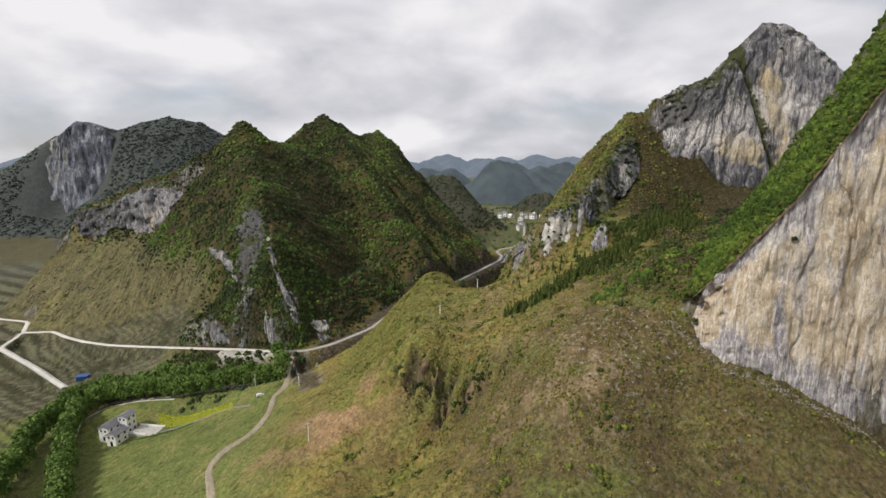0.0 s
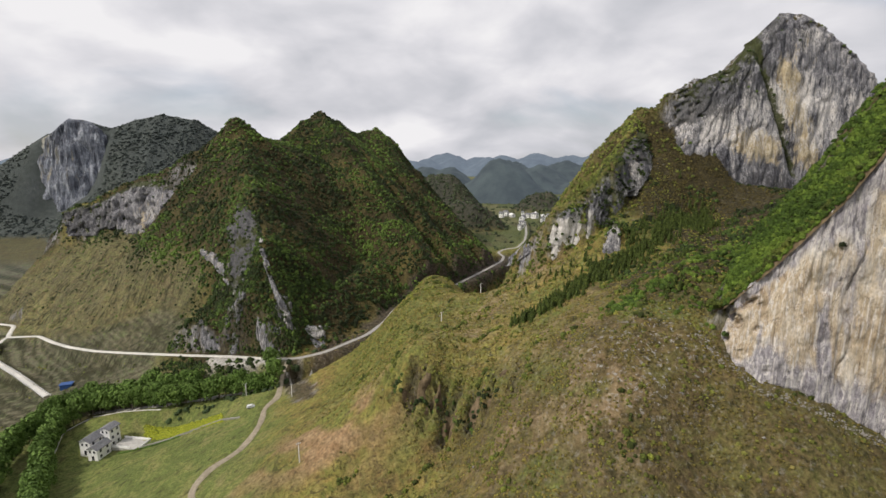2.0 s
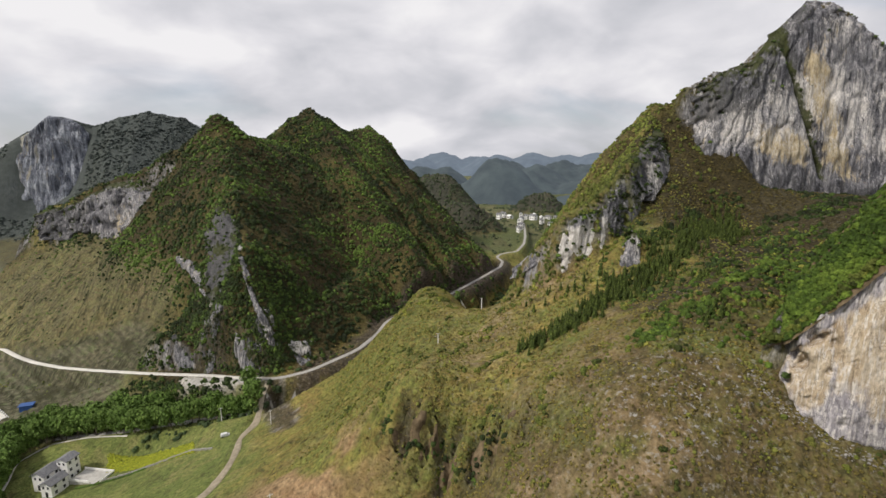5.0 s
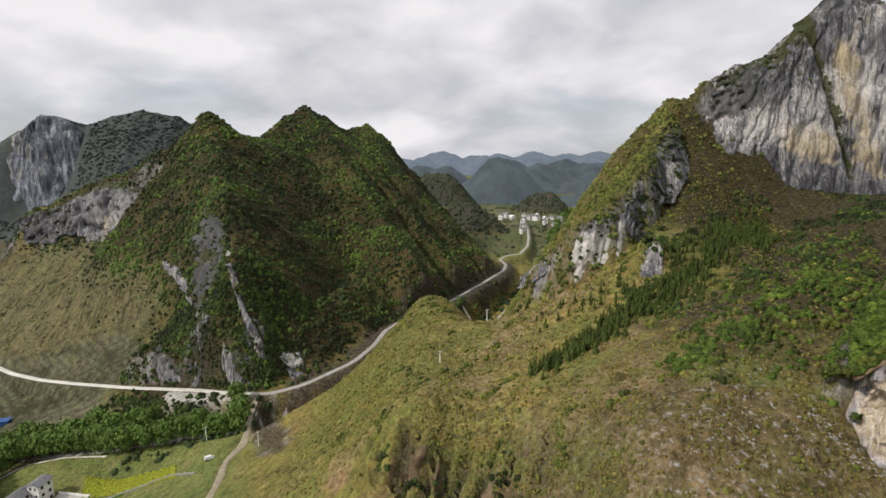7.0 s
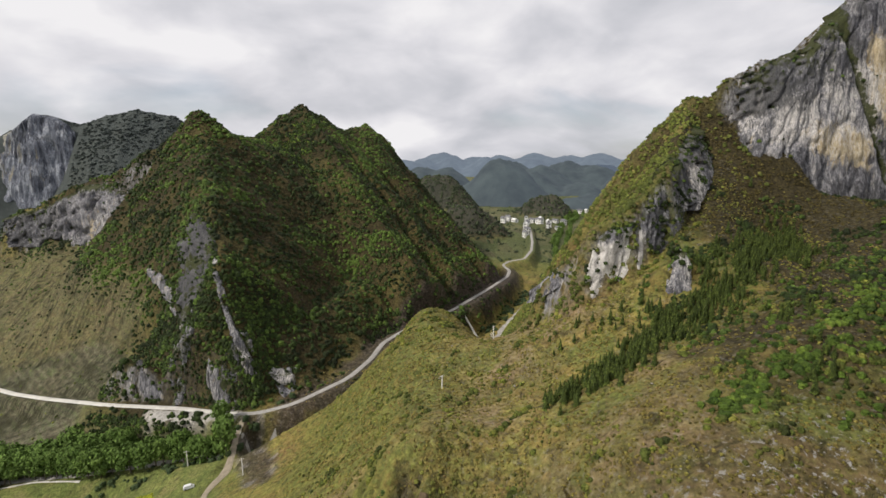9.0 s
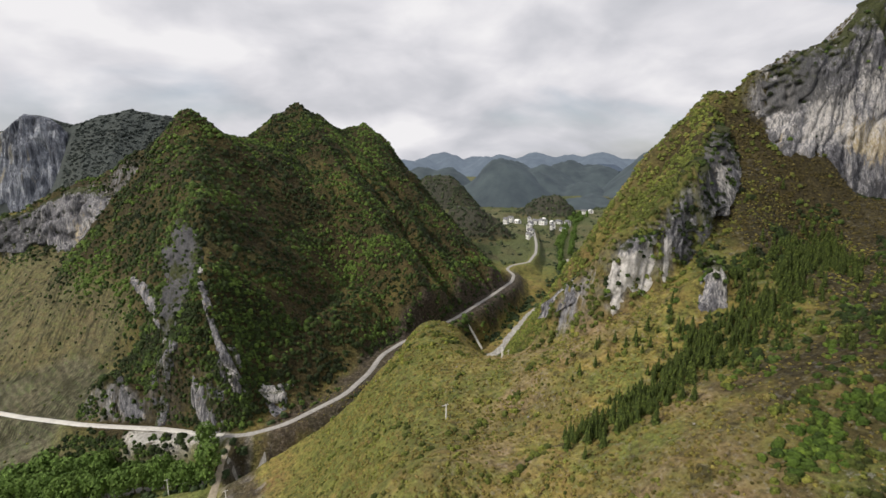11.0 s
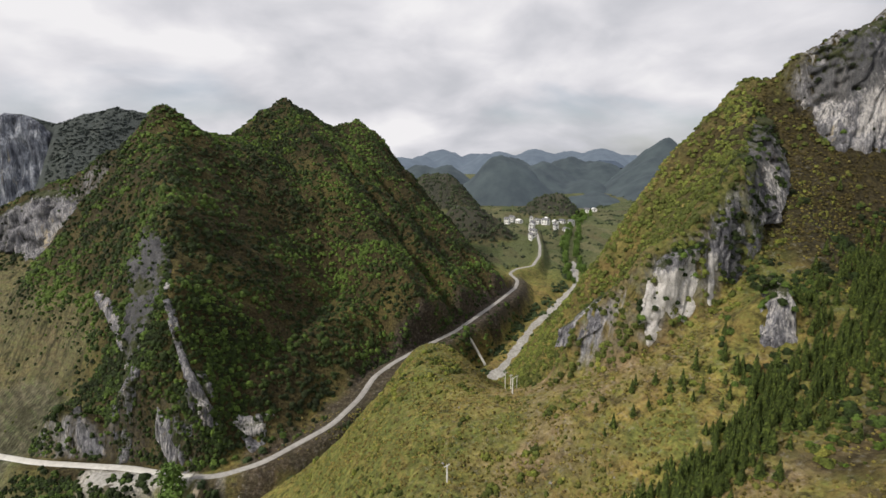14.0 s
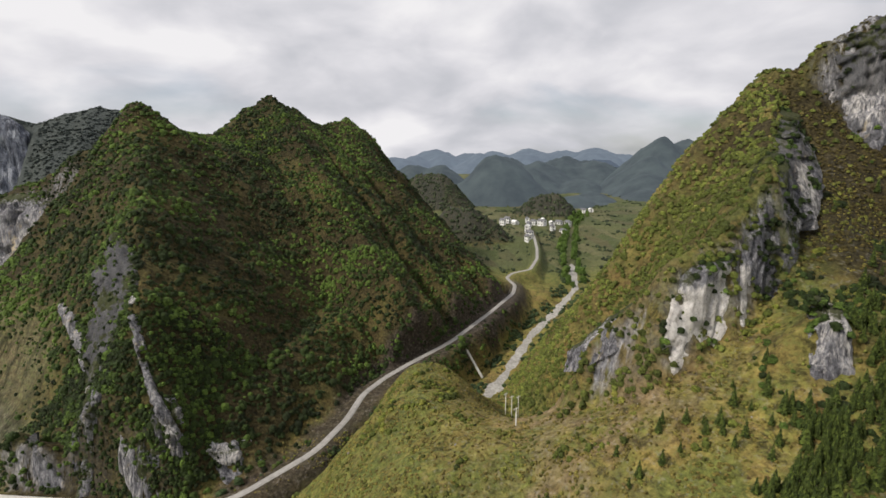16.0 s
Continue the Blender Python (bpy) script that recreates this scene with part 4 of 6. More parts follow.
def rock_patch(name, label, line, width, rise, depth, res=0.6, ochre=0.1, pale=0.2, moss=0.6, seed=0, green=0.08, holes=0.6, mat=None, lichen=0.1):
    """Bare rock breaking out of a steep slope: line runs down it, width is across."""
    p = np.array(line, float)
    n = max(8, int(sum(math.dist(a, b) for a, b in zip(line[:-1], line[1:])) / res))
    c = lerp_line(line, n)
    wid = np.interp(np.linspace(0, 1, n), np.linspace(0, 1, len(width)), width)
    d = np.gradient(c[:, :2], axis=0)
    k = np.ones(5) / 5
    d = np.stack([np.convolve(np.pad(d[:, i], 2, "edge"), k, "valid") for i in range(2)], -1)
    d /= np.linalg.norm(d, axis=1)[:, None] + 1e-9
    m = max(7, int(max(width) / res))
    s = np.linspace(-1, 1, m)
    X = c[:, None, 0] - d[:, None, 1] * s[None] * wid[:, None] / 2
    Y = c[:, None, 1] + d[:, None, 0] * s[None] * wid[:, None] / 2
    Z = ground_z(X.ravel(), Y.ravel()).reshape(X.shape)
    e = 2.5
    gx = (ground_z(X.ravel() + e, Y.ravel()) - ground_z(X.ravel() - e, Y.ravel())).reshape(X.shape) / (2 * e)
    gy = (ground_z(X.ravel(), Y.ravel() + e) - ground_z(X.ravel(), Y.ravel() - e)).reshape(X.shape) / (2 * e)
    N = np.stack([-gx, -gy, np.ones(X.shape)], -1)
    N /= np.linalg.norm(N, axis=-1)[..., None]
    U, W = s[None] * wid[:, None] / 2 + 0 * Z, Z
    end = np.minimum(np.linspace(0, 1, n), np.linspace(1, 0, n))[:, None] * n * res
    edge = np.minimum((1 - np.abs(s))[None] * wid[:, None] / 2, end)
    ease = sstep(0, 1, edge / (0.16 * max(width) + 0.6) - 0.5 * np.clip(fbm(U / 4, W / 4, 4, seed + 3), 0, 1))
    if holes:
        ease = ease * sstep(-0.55 - 0.4 * (1 - holes), -0.3 - 0.4 * (1 - holes), fbm(U / 5, W / 6, 4, seed + 7))
    disp = ease * (rise + depth * (0.9 * fbm(U / 5, W / 14, 4, seed) + 0.7 * fbm(U / 1.8, W / 7, 3, seed + 5) + 0.4 * fbm(U / 2.5, W / 2.5, 3, seed + 9))) - (1 - ease) * 1.6
    P = np.stack([X, Y, Z], -1) + N * disp[..., None]
    one = np.ones(X.shape)
    mos = np.clip(moss * 0.6 + 0.5 * fbm(U / 6, W / 6, 3, seed + 11), 0, 1)
    ROCK_SPOTS.append((P.reshape(-1, 3), (mos + 1.2 * ((ease > 0.05) & (ease < 0.9))).ravel(), one.ravel(), green))
    me = mesh_from(name, P.reshape(-1, 3), grid_faces(m, n), mat or M_ROCK, True, dict(ochre=ochre * one, pale=pale + 0.3 * fbm(U / 5, W / 9, 3, seed + 13), moss=mos, lichen=lichen * one))
    return tagged(new(name, me), label, "cliff", kind="structure")


rock_patch("cliff_spur", "dark grey limestone bluff streaked with white", [(-97, 300, 76), (-88, 285, 68), (-82.5, 272, 58), (-80, 262, 48)], [12, 19, 22, 16], 1.6, 1.7, 0.6, 0.15, -0.2, 1.0, 41, 0.26, 0.2, None, 0.85)
rock_patch("cliff_overhang", "pale ochre lip of rock over the grass slope", [(-119, 306, 40), (-108, 293, 39), (-98, 280, 40), (-92, 271, 41)], [3, 4.5, 4.5, 2.5], 1.0, 0.9, 0.5, 0.3, 0.2, 0.5, 42, 0.2, 0.6, None, 0.4)
rock_patch("cliff_rib", "narrow pale limestone rib running down the spur", [(-79, 277, 70), (-71, 262.5, 62), (-67, 257, 52), (-64.2, 253, 45), (-60.5, 250, 37.7), (-57, 248, 31), (-54.5, 244, 22)], [3, 4.5, 5, 4, 5, 6, 4], 1.0, 0.9, 0.45, 0.2, 0.35, 0.5, 52, 0.06, 0.9)
rock_patch("rock_step", "broken white rock step beneath the rib", [(-51, 252.5, 29), (-46, 252, 25), (-40, 251.5, 20)], [5, 6, 4], 1.0, 0.9, 0.45, 0.1, 0.5, 0.5, 54, 0.06, 0.5)
rock_patch("rock_pillar", "pale rock pillar above the road", [(-73.5, 250, 25), (-69, 247, 19), (-66.3, 245, 12.5)], [2.5, 3.5, 3], 1.0, 0.8, 0.45, 0.1, 0.4, 0.6, 55, 0.08, 0.6)
rock_patch("cliff_roadside", "broken dark limestone face above the road", [(-64, 252, 36), (-60, 246.5, 24), (-58, 243.5, 14)], [16, 20, 22], 0.2, 1.4, 0.5, 0.1, -0.2, 1.2, 57, 0.22, 1.0)
rock_patch("spur_foot", "shady rock slope overgrown with bushes at the spur foot", [(-87, 268, 42), (-85, 259, 28), (-83, 252.5, 14)], [14, 17, 18], 0.2, 1.5, 0.5, 0.15, -0.1, 1.2, 59, 0.26, 0.6)
rock_patch("cliff_bend", "low grey rock cutting at the road bend", [(-45, 255, 28), (-41, 250, 20), (-39, 247, 15)], [14, 18, 18], 0.3, 1.2, 0.5, 0.1, 0.1, 0.9, 58, 0.14, 1.0)
rock_patch("earth_bank", "broken brown earth bank cut by deep gullies", [(13.7, 142.8, 49), (11, 138, 43), (8.3, 133.2, 35)], [36, 42, 38], 0.3, 1.3, 0.45, 0, 0, 1.0, 83, 0.16, 0.9, M_EARTH)
rock_face("crag_terrace", "leaning pale slab of rock over the terraces", [(-108.2, 262, 13), (-104.5, 259, 12), (-99.5, 257, 11.5), (-92, 254.8, 11)], [(-108.2, 264, 25), (-106.7, 262, 26), (-102.7, 259, 22), (-93.5, 256.3, 13)], 0.45, 0.5,
          lambda u, v: 0.25 + 0 * u, lambda u, v: 0.15 + 0 * u, 0.4, 63, green=0.04, flute=0.6, crown=14.0, lichen=lambda u, v: 0.25 + 0.4 * sstep(0.6, 0.9, v))
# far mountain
rock_face("cliff_far", "huge cliff of the far mountain, tinted blue-grey for haze", [(-499, 722, 45), (-488, 708, 36), (-458, 702, 26), (-430, 704, 40), (-403, 712, 80), (-392, 730, 110)],
          [(-487, 734, 129), (-468, 727, 139), (-446, 730, 160), (-420, 732, 156), (-402, 733, 144), (-392, 739, 131)], 2.5, 4.5, lambda u, v: 0.25 * sstep(0.5, 0.2, u), lambda u, v: 0.35 + 0 * u, 0.25, 71, crown=20.0, fray=0.3, mat=M_HAZEROCK, grain=4.0)


def ribbon(name, label, line, half, mat, lift=0.06, a=None, b=None, wob=0.0, seed=0):
    """A paved strip laid on the land along a line; a, b: where it starts and ends along its length."""
    p = np.array(line, float)
    s = np.concatenate([[0], np.cumsum(np.linalg.norm(np.diff(p[:, :2], axis=0), axis=1))])
    t = np.arange(a or 0, b or s[-1], 1.0)
    # round the corners
    q = np.stack([np.interp(t, s, p[:, i]) for i in range(3)], -1)
    k = np.ones(9) / 9
    for i in range(3):
        q[4:-4, i] = np.convolve(q[:, i], k, "valid")
    d = np.gradient(q[:, :2], axis=0)
    d /= np.linalg.norm(d, axis=1)[:, None]
    n = np.stack([-d[:, 1], d[:, 0]], -1)
    offs = np.linspace(-1, 1, 7)
    w = half * (1 + wob * fbm(t / 14, t * 0 + seed, 3, seed))
    xy = q[:, None, :2] + n[:, None] * (offs[None, :, None] * w[:, None, None])
    z = ground_z(xy[..., 0].ravel(), xy[..., 1].ravel()).reshape(xy.shape[:2])
    z = np.maximum(z, q[:, 2:3] - 0.5) + lift
    z[:, 0] -= 0.25
    z[:, -1] -= 0.25
    V = np.concatenate([xy, z[..., None]], -1).reshape(-1, 3)
    me = mesh_from(name, V, grid_faces(7, len(t)), mat, True)
    return tagged(new(name, me), label, "road", kind="structure")


ribbon("road_west", "pale concrete valley road along the terraces", ROAD, 1.35, M_ROAD, 0.25, 0, 296)
ribbon("road_east", "grey concrete road cut along the mountain foot", ROAD, 1.2, M_ROADGREY, 0.25, 295.5)
ribbon("lane", "narrow pale concrete lane between terraced fields", LANE, 1.4, M_ROAD, 0.2)
ribbon("apron", "pale gravel apron beside the road junction", APRON, 2.7, M_GRAVEL, 0.12, None, None, 0.5, 29)
ribbon("track", "worn earth track across the meadow", TRACK, 1.3, M_TRACK, 0.15, None, None, 0.35, 4)
ribbon("river_bed", "pale gravel bed of the shrunken river", RIVER, 2.6, M_GRAVEL, 0.15, 400, 652, 0.8, 9)
ribbon("stream_bed", "stony bed of the stream beneath the tree belt", RIVER, 1.6, M_GRAVEL, 0.12, 728, 838, 0.5, 19)
ribbon("stream_bank", "pale concrete bank along the inside of the tree belt", [(-114, 231.5, -7), (-134, 238, -10), (-152, 238, -13), (-156.5, 229, -15), (-150, 212, -15)], 0.5, M_ROAD, 0.15, None, None, 0.3, 14)

# ---------------------------------------------------------------- plants
def spray(n, seed, low=-0.15, size=(0.24, 0.46), flat=0.85):
    """A bush or crown of unit radius: n ragged leaf sprays set over a dome. Verts (3n, 3)."""
    g = np.random.default_rng(seed)
    z = g.uniform(low, 1, n)
    a = g.uniform(0, 2 * math.pi, n)
    q = np.sqrt(1 - z * z)
    nrm = np.stack([q * np.cos(a), q * np.sin(a), z], -1)
    lump = 0.78 + 0.3 * np.sin(3 * a + seed) * np.cos(4 * z + seed) * 0.6
    pos = nrm * (lump * g.uniform(0.8, 1.05, n))[:, None]
    nn = nrm + g.normal(0, 0.45, (n, 3)) + np.array([0, 0, 0.25])
    nn /= np.linalg.norm(nn, axis=1)[:, None]
    t = np.cross(nn, g.normal(0, 1, (n, 3)))
    t /= np.linalg.norm(t, axis=1)[:, None]
    b = np.cross(nn, t)
    r = g.uniform(*size, n)
    out = []
    for k in range(3):
        ang = math.pi / 1.5 * k + g.uniform(-0.5, 0.5, n)
        rr = r * g.uniform(0.75, 1.2, n)
        out.append(pos + t * (np.cos(ang) * rr)[:, None] + b * (np.sin(ang) * rr)[:, None] + nn * g.uniform(-0.12, 0.12, n)[:, None])
    v = np.stack(out, 1).reshape(-1, 3)
    v[:, 2] *= flat
    return v


def bush(sprays, seed):
    """A small bush of unit radius: a lumpy leaf dome with loose sprays round it. Verts and triangles."""
    g = np.random.default_rng(seed)
    n = 6 if sprays > 4 else 5
    V, F = [], []
    for z, r in ((-0.12, 0.9), (0.5, 0.8)):
        for k in range(n):
            a = 2 * math.pi * (k + 0.5 * (z > 0) + g.uniform(-0.25, 0.25)) / n
            q = r * g.uniform(0.65, 1.1)
            V.append((q * math.cos(a), q * math.sin(a), z + g.uniform(-0.15, 0.15)))
    V.append((g.uniform(-0.2, 0.2), g.uniform(-0.2, 0.2), 0.9))
    for k in range(n):
        a, b = k, (k + 1) % n
        F += [(a, b, b + n), (a, b + n, a + n), (a + n, b + n, 2 * n)]
    core = len(F)
    S = spray(sprays, seed + 50, -0.05, (0.18, 0.38), 1.0)
    F = np.concatenate([np.array(F), np.arange(len(S)).reshape(-1, 3) + len(V)])
    return np.concatenate([np.array(V), S]), F, np.arange(len(F)) < core


def bush_mass(name, label, pts, radius, tone, mat, sprays, stretch=1.0, variants=9, category="bushes"):
    """Many bushes in one object of kind stuff."""
    temps = [bush(sprays, 100 + i) for i in range(variants)]
    n, nv = len(pts), len(temps[0][0])
    which = rng.integers(0, variants, n)
    ang = rng.uniform(0, 2 * math.pi, n)
    V = np.empty((n, nv, 3), np.float32)
    for i, (T, F, core) in enumerate(temps):
        m = which == i
        c, s = np.cos(ang[m])[:, None], np.sin(ang[m])[:, None]
        r = radius[m][:, None]
        V[m, :, 0] = (T[None, :, 0] * c - T[None, :, 1] * s) * r + pts[m, 0:1]
        V[m, :, 1] = (T[None, :, 0] * s + T[None, :, 1] * c) * r + pts[m, 1:2]
        V[m, :, 2] = T[None, :, 2] * r * stretch + pts[m, 2:3]
    F = (temps[0][1][None] + (np.arange(n) * nv)[:, None, None]).reshape(-1, 3)
    me = mesh_from(name, V.reshape(-1, 3), F, mat, np.tile(temps[0][2], n), dict(tone=np.repeat(tone, nv)))
    return tagged(new(name, me), label, category, kind="stuff")


def scatter(n, x0, x1, y0, y1, density, gap=4.0, steep=2.4, back=-0.35):
    x, y = rng.uniform(x0, x1, n), rng.uniform(y0, y1, n)
    h, mount, ter, dr, droad, dtrack, riser, bank = (sample(f, x, y) for f in LAND)
    e = 0.8
    north = (ground_z(x, y + e) - h) / e
    sl = np.hypot((ground_z(x + e, y) - h) / e, north)
    p = density(x, y, h, mount, sl) * (droad > gap) * (dr > gap * 0.9) * (dtrack > gap * 0.7) * np.clip(np.sqrt(1 + sl * sl) / 1.8, 0, 1) * (sl < steep) * (north > back)
    keep = rng.uniform(0, 1, n) < p
    return np.stack([x, y, h], -1)[keep]


def patchy(p, scale, seed, spread=0.25):
    return np.clip(0.45 + 0.55 * fbm(p[:, 0] / scale, (p[:, 1] + p[:, 2]) / scale, 3, seed) + rng.normal(0, spread, len(p)), 0, 1)


# the three-headed mountain and its western arm
pts = scatter(80000, -300, 95, 235, 500, lambda x, y, h, m, s: m * (0.45 + 0.55 * sstep(-0.5, 0.25, fbm(x / 26, (y + h) / 26, 3, 201))) * sstep(30, -10, x - 0.42 * (y - 250)) * (1 - 0.88 * sstep(-106, -128, x) * sstep(52, 34, h + 9 * fbm(x / 20, y / 20, 2, 203))), 3.0, 7.0)
bush_mass("mountain_scrub", "dense dark green scrub wood covering the steep mountain", pts, (0.5 + 1.1 * rng.uniform(0, 1, len(pts)) ** 1.6) * (1 + 0.5 * (rng.uniform(0, 1, len(pts)) > 0.92)) * (1 - 0.4 * sstep(-106, -128, pts[:, 0]) * sstep(52, 34, pts[:, 2])),
          np.clip(0.15 + 1.0 * (patchy(pts, 42, 211, 0.2) - 0.15) + 0.2 * fbm(pts[:, 0] / 13, (pts[:, 1] + pts[:, 2]) / 13, 2, 213), 0, 0.9), M_LEAF, 7)
pts = scatter(11000, -125, -38, 241, 278, lambda x, y, h, m, s: sstep(0.9, 1.6, s) * sstep(-0.6, 0.1, fbm(x / 9, (y + h) / 9, 3, 207)) * (along([(-108, 261, 0), (-100, 257, 0), (-92, 254.5, 0)], x, y)[0] > 3.5), 2.6, 30.0)
bush_mass("spur_scrub", "green bushes clinging to the steep spur above the road", pts, rng.uniform(0.4, 1.1, len(pts)), patchy(pts, 16, 209) * 0.9, M_LEAF, 9)
pts = scatter(9000, -56, 80, 222, 400, lambda x, y, h, m, s: (h < along(ROAD, x, y)[3][0] - 0.5) * sstep(22, 12, along(ROAD, x, y)[0]) * sstep(-0.3, 0.3, fbm(x / 9, y / 9, 3, 215)), 3.0, 9.0)
bush_mass("road_bank_bushes", "dark green bushes on the bank below the road", pts, rng.uniform(0.5, 1.3, len(pts)), patchy(pts, 12, 217), M_LEAF, 10)
pts = scatter(2600, -112, -52, 384, 436, lambda x, y, h, m, s: m * sstep(0.0, 0.35, fbm(x / 12, (y + h) / 12, 3, 219) + 0.3 * np.exp(-((x + 84) / 18) ** 2 - ((y - 412) / 12) ** 2)), 3.0, 7.0)
bush_mass("notch_bushes", "fresh bright green bushes in the notch between two heads", pts, rng.uniform(0.6, 1.3, len(pts)), patchy(pts, 12, 223), M_BRIGHT, 9)
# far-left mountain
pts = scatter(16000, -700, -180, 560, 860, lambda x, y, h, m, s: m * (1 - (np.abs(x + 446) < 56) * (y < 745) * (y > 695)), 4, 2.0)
bush_mass("far_mountain_scrub", "scrub wood on the far mountain, paled blue-grey for haze", pts, rng.uniform(1.8, 3.6, len(pts)), patchy(pts, 90, 221, 0.12), M_HAZELEAF, 4, 0.4)
def bowl(x, y):
    """The brown hollow between the knob's rocky edge and the tall wall."""
    d, side, past, z = along(RIDGES["edge"][0], x, y)
    return (side > 0) * sstep(1.0, 5.0, d) * sstep(70, 80, x) * sstep(192, 200, y)


# hill with the bright cliff, and the bowl between the cliffs
pts = scatter(30000, 36, 250, 186, 300, lambda x, y, h, m, s: m * (0.5 + 0.5 * sstep(-0.4, 0.3, fbm(x / 18, (y + h) / 18, 3, 231))) * (1 - 0.8 * (x > 127) * (y < 250)) * (1 - 0.85 * bowl(x, y)), 3, 3.3, -1.3)
bush_mass("knob_scrub", "olive green scrub on the steep limestone hill", pts, rng.uniform(0.4, 1.15, len(pts)), patchy(pts, 30, 241), M_KNOB, 11)
pts = scatter(16000, 70, 215, 184, 250, lambda x, y, h, m, s: bowl(x, y) * (0.4 + 0.6 * sstep(-0.3, 0.3, fbm(x / 8, y / 8, 3, 233))), 3, 3.3, -1.3)
bush_mass("bowl_bracken", "reddish brown bracken lining the hollow under the tall wall", pts, rng.uniform(0.25, 0.7, len(pts)), np.clip(patchy(pts, 14, 235, 0.3) * 0.6 + 0.25 * (rng.uniform(0, 1, len(pts)) < 0.3), 0, 1), M_RUST, 3, 0.7)
# bright young growth along the crest of the near cliff and down into the bowl
pts = scatter(10500, 56, 175, 84, 190, lambda x, y, h, m, s: np.clip(1.2 * m * sstep(160, 140, y) + 0.5 * sstep(-0.05, 0.3, fbm(x / 13, y / 13, 3, 251) + 0.35 - 0.022 * np.abs(y - 138 - 0.30 * (x - 60))) * sstep(58, 68, x), 0, 1) * sstep(0, 1.5, y - 113 + 0.62 * (x - 66)), 2, 9.0, -3.0)
bush_mass("crest_bushes", "bright spring green bushes along the cliff crest", pts, rng.uniform(0.4, 1.0, len(pts)), patchy(pts, 15, 255), M_BRIGHT, 14)
near = np.linalg.norm(CREST_SPOTS - np.array((80, 105, 95)), axis=1)
pts = CREST_SPOTS[rng.uniform(0, 1, len(CREST_SPOTS)) < 0.95 * sstep(95, 40, near)]
bush_mass("crest_thicket", "thick bright green bushes on the bank above the cliff", pts, rng.uniform(0.4, 1.05, len(pts)), patchy(pts, 9, 257), M_BRIGHT, 14)
lip = lerp_line([(67.5, 114, 75), (69, 110.5, 77), (75.5, 105.5, 88.5), (82.5, 99.7, 102), (88.5, 96.5, 114.5), (97.5, 91.5, 134.5)], 420)
lip = lip + rng.normal(0, 0.35, lip.shape) + np.array((0.5, 0.7, 0.7))
bush_mass("lip_bushes", "dusky bushes hanging over the lip of the cliff", lip, rng.uniform(0.35, 0.9, len(lip)), patchy(lip, 6, 259) * 0.8, M_THICKET, 12)
# scrub of the near slopes: low tufts, with greener bushes between
pts = scatter(80000, -50, 130, 78, 262, lambda x, y, h, m, s: (1 - m) * sstep(78, 104, y) * sstep(-42, -5, x + 8 * fbm(x / 14, y / 14, 2, 261) - 26 * sstep(158, 148, y) * sstep(22, 0, x)) * (0.3 + 0.7 * sstep(-0.35, 0.35, fbm(x / 9, y / 9, 3, 263))) * (1 - 0.6 * sstep(58, 70, x) * sstep(122, 138, y)), 2.2, 3)
bush_mass("slope_tufts", "low brown and olive bracken and grass tufts on the slope", pts, rng.uniform(0.18, 0.52, len(pts)), patchy(pts, 12, 265, 0.3) * (1 - 0.75 * sstep(130, 106, pts[:, 1]) * sstep(28, 50, pts[:, 0])), M_DRY, 3, 0.7)
pts = scatter(46000, -45, 130, 78, 262, lambda x, y, h, m, s: (1 - m) * sstep(78, 104, y) * sstep(-40, -8, x - 26 * sstep(158, 148, y) * sstep(22, 0, x)) * sstep(0.0, 0.5, fbm(x / 8, y / 8, 3, 271) + 0.3 * sstep(0.5, 1.2, s)), 2.2, 3)
bush_mass("slope_bushes", "scattered yellow-green bushes on the near slope", pts, 0.2 + 0.5 * rng.uniform(0, 1, len(pts)) ** 2, np.clip(patchy(pts, 10, 275), 0, 1), M_OLIVE, 9)
pts = scatter(46000, -20, 110, 84, 262, lambda x, y, h, m, s: (1 - m) * sstep(0.10, 0.03, np.abs(gnoise(x / 21 + 0.4 * gnoise(x / 9, y / 9, 402), y / 14, 401))) * sstep(-0.15, 0.25, fbm(x / 17, y / 17, 2, 403)), 2.2, 3)
bush_mass("slope_thickets", "runs of fresh green bushes along the folds of the slope", pts, 0.3 + 0.8 * rng.uniform(0, 1, len(pts)) ** 1.8, patchy(pts, 9, 405), M_THICKET, 12)
pts = scatter(22000, 56, 240, 118, 236, lambda x, y, h, m, s: (1 - m) * sstep(58, 74, x) * sstep(146, 158, y) * sstep(0.0, 0.4, fbm(x / 15, y / 15, 3, 277)), 3, 3)
bush_mass("bowl_bushes", "dark olive bushes filling the hollow between the cliffs", pts, rng.uniform(0.4, 1.2, len(pts)), patchy(pts, 18, 279) * 0.85, M_LEAF, 10)
line = lerp_line([(53, 130.5, 0), (62, 134, 0), (72, 136.5, 0), (84, 135, 0), (96, 142, 0), (112, 152, 0)], 900)
line[:, :2] += rng.normal(0, 1, (900, 2)) * np.linspace(1.6, 5.5, 900)[:, None]
line = line[fbm(line[:, 0] / 7, line[:, 1] / 7, 2, 283) > -0.1]
line[:, 2] = ground_z(line[:, 0], line[:, 1])
bush_mass("hollow_thicket", "vivid green thicket climbing out of the hollow", line, 0.4 + 0.8 * rng.uniform(0, 1, len(line)) ** 1.5, patchy(line, 9, 287), M_BRIGHT, 12)
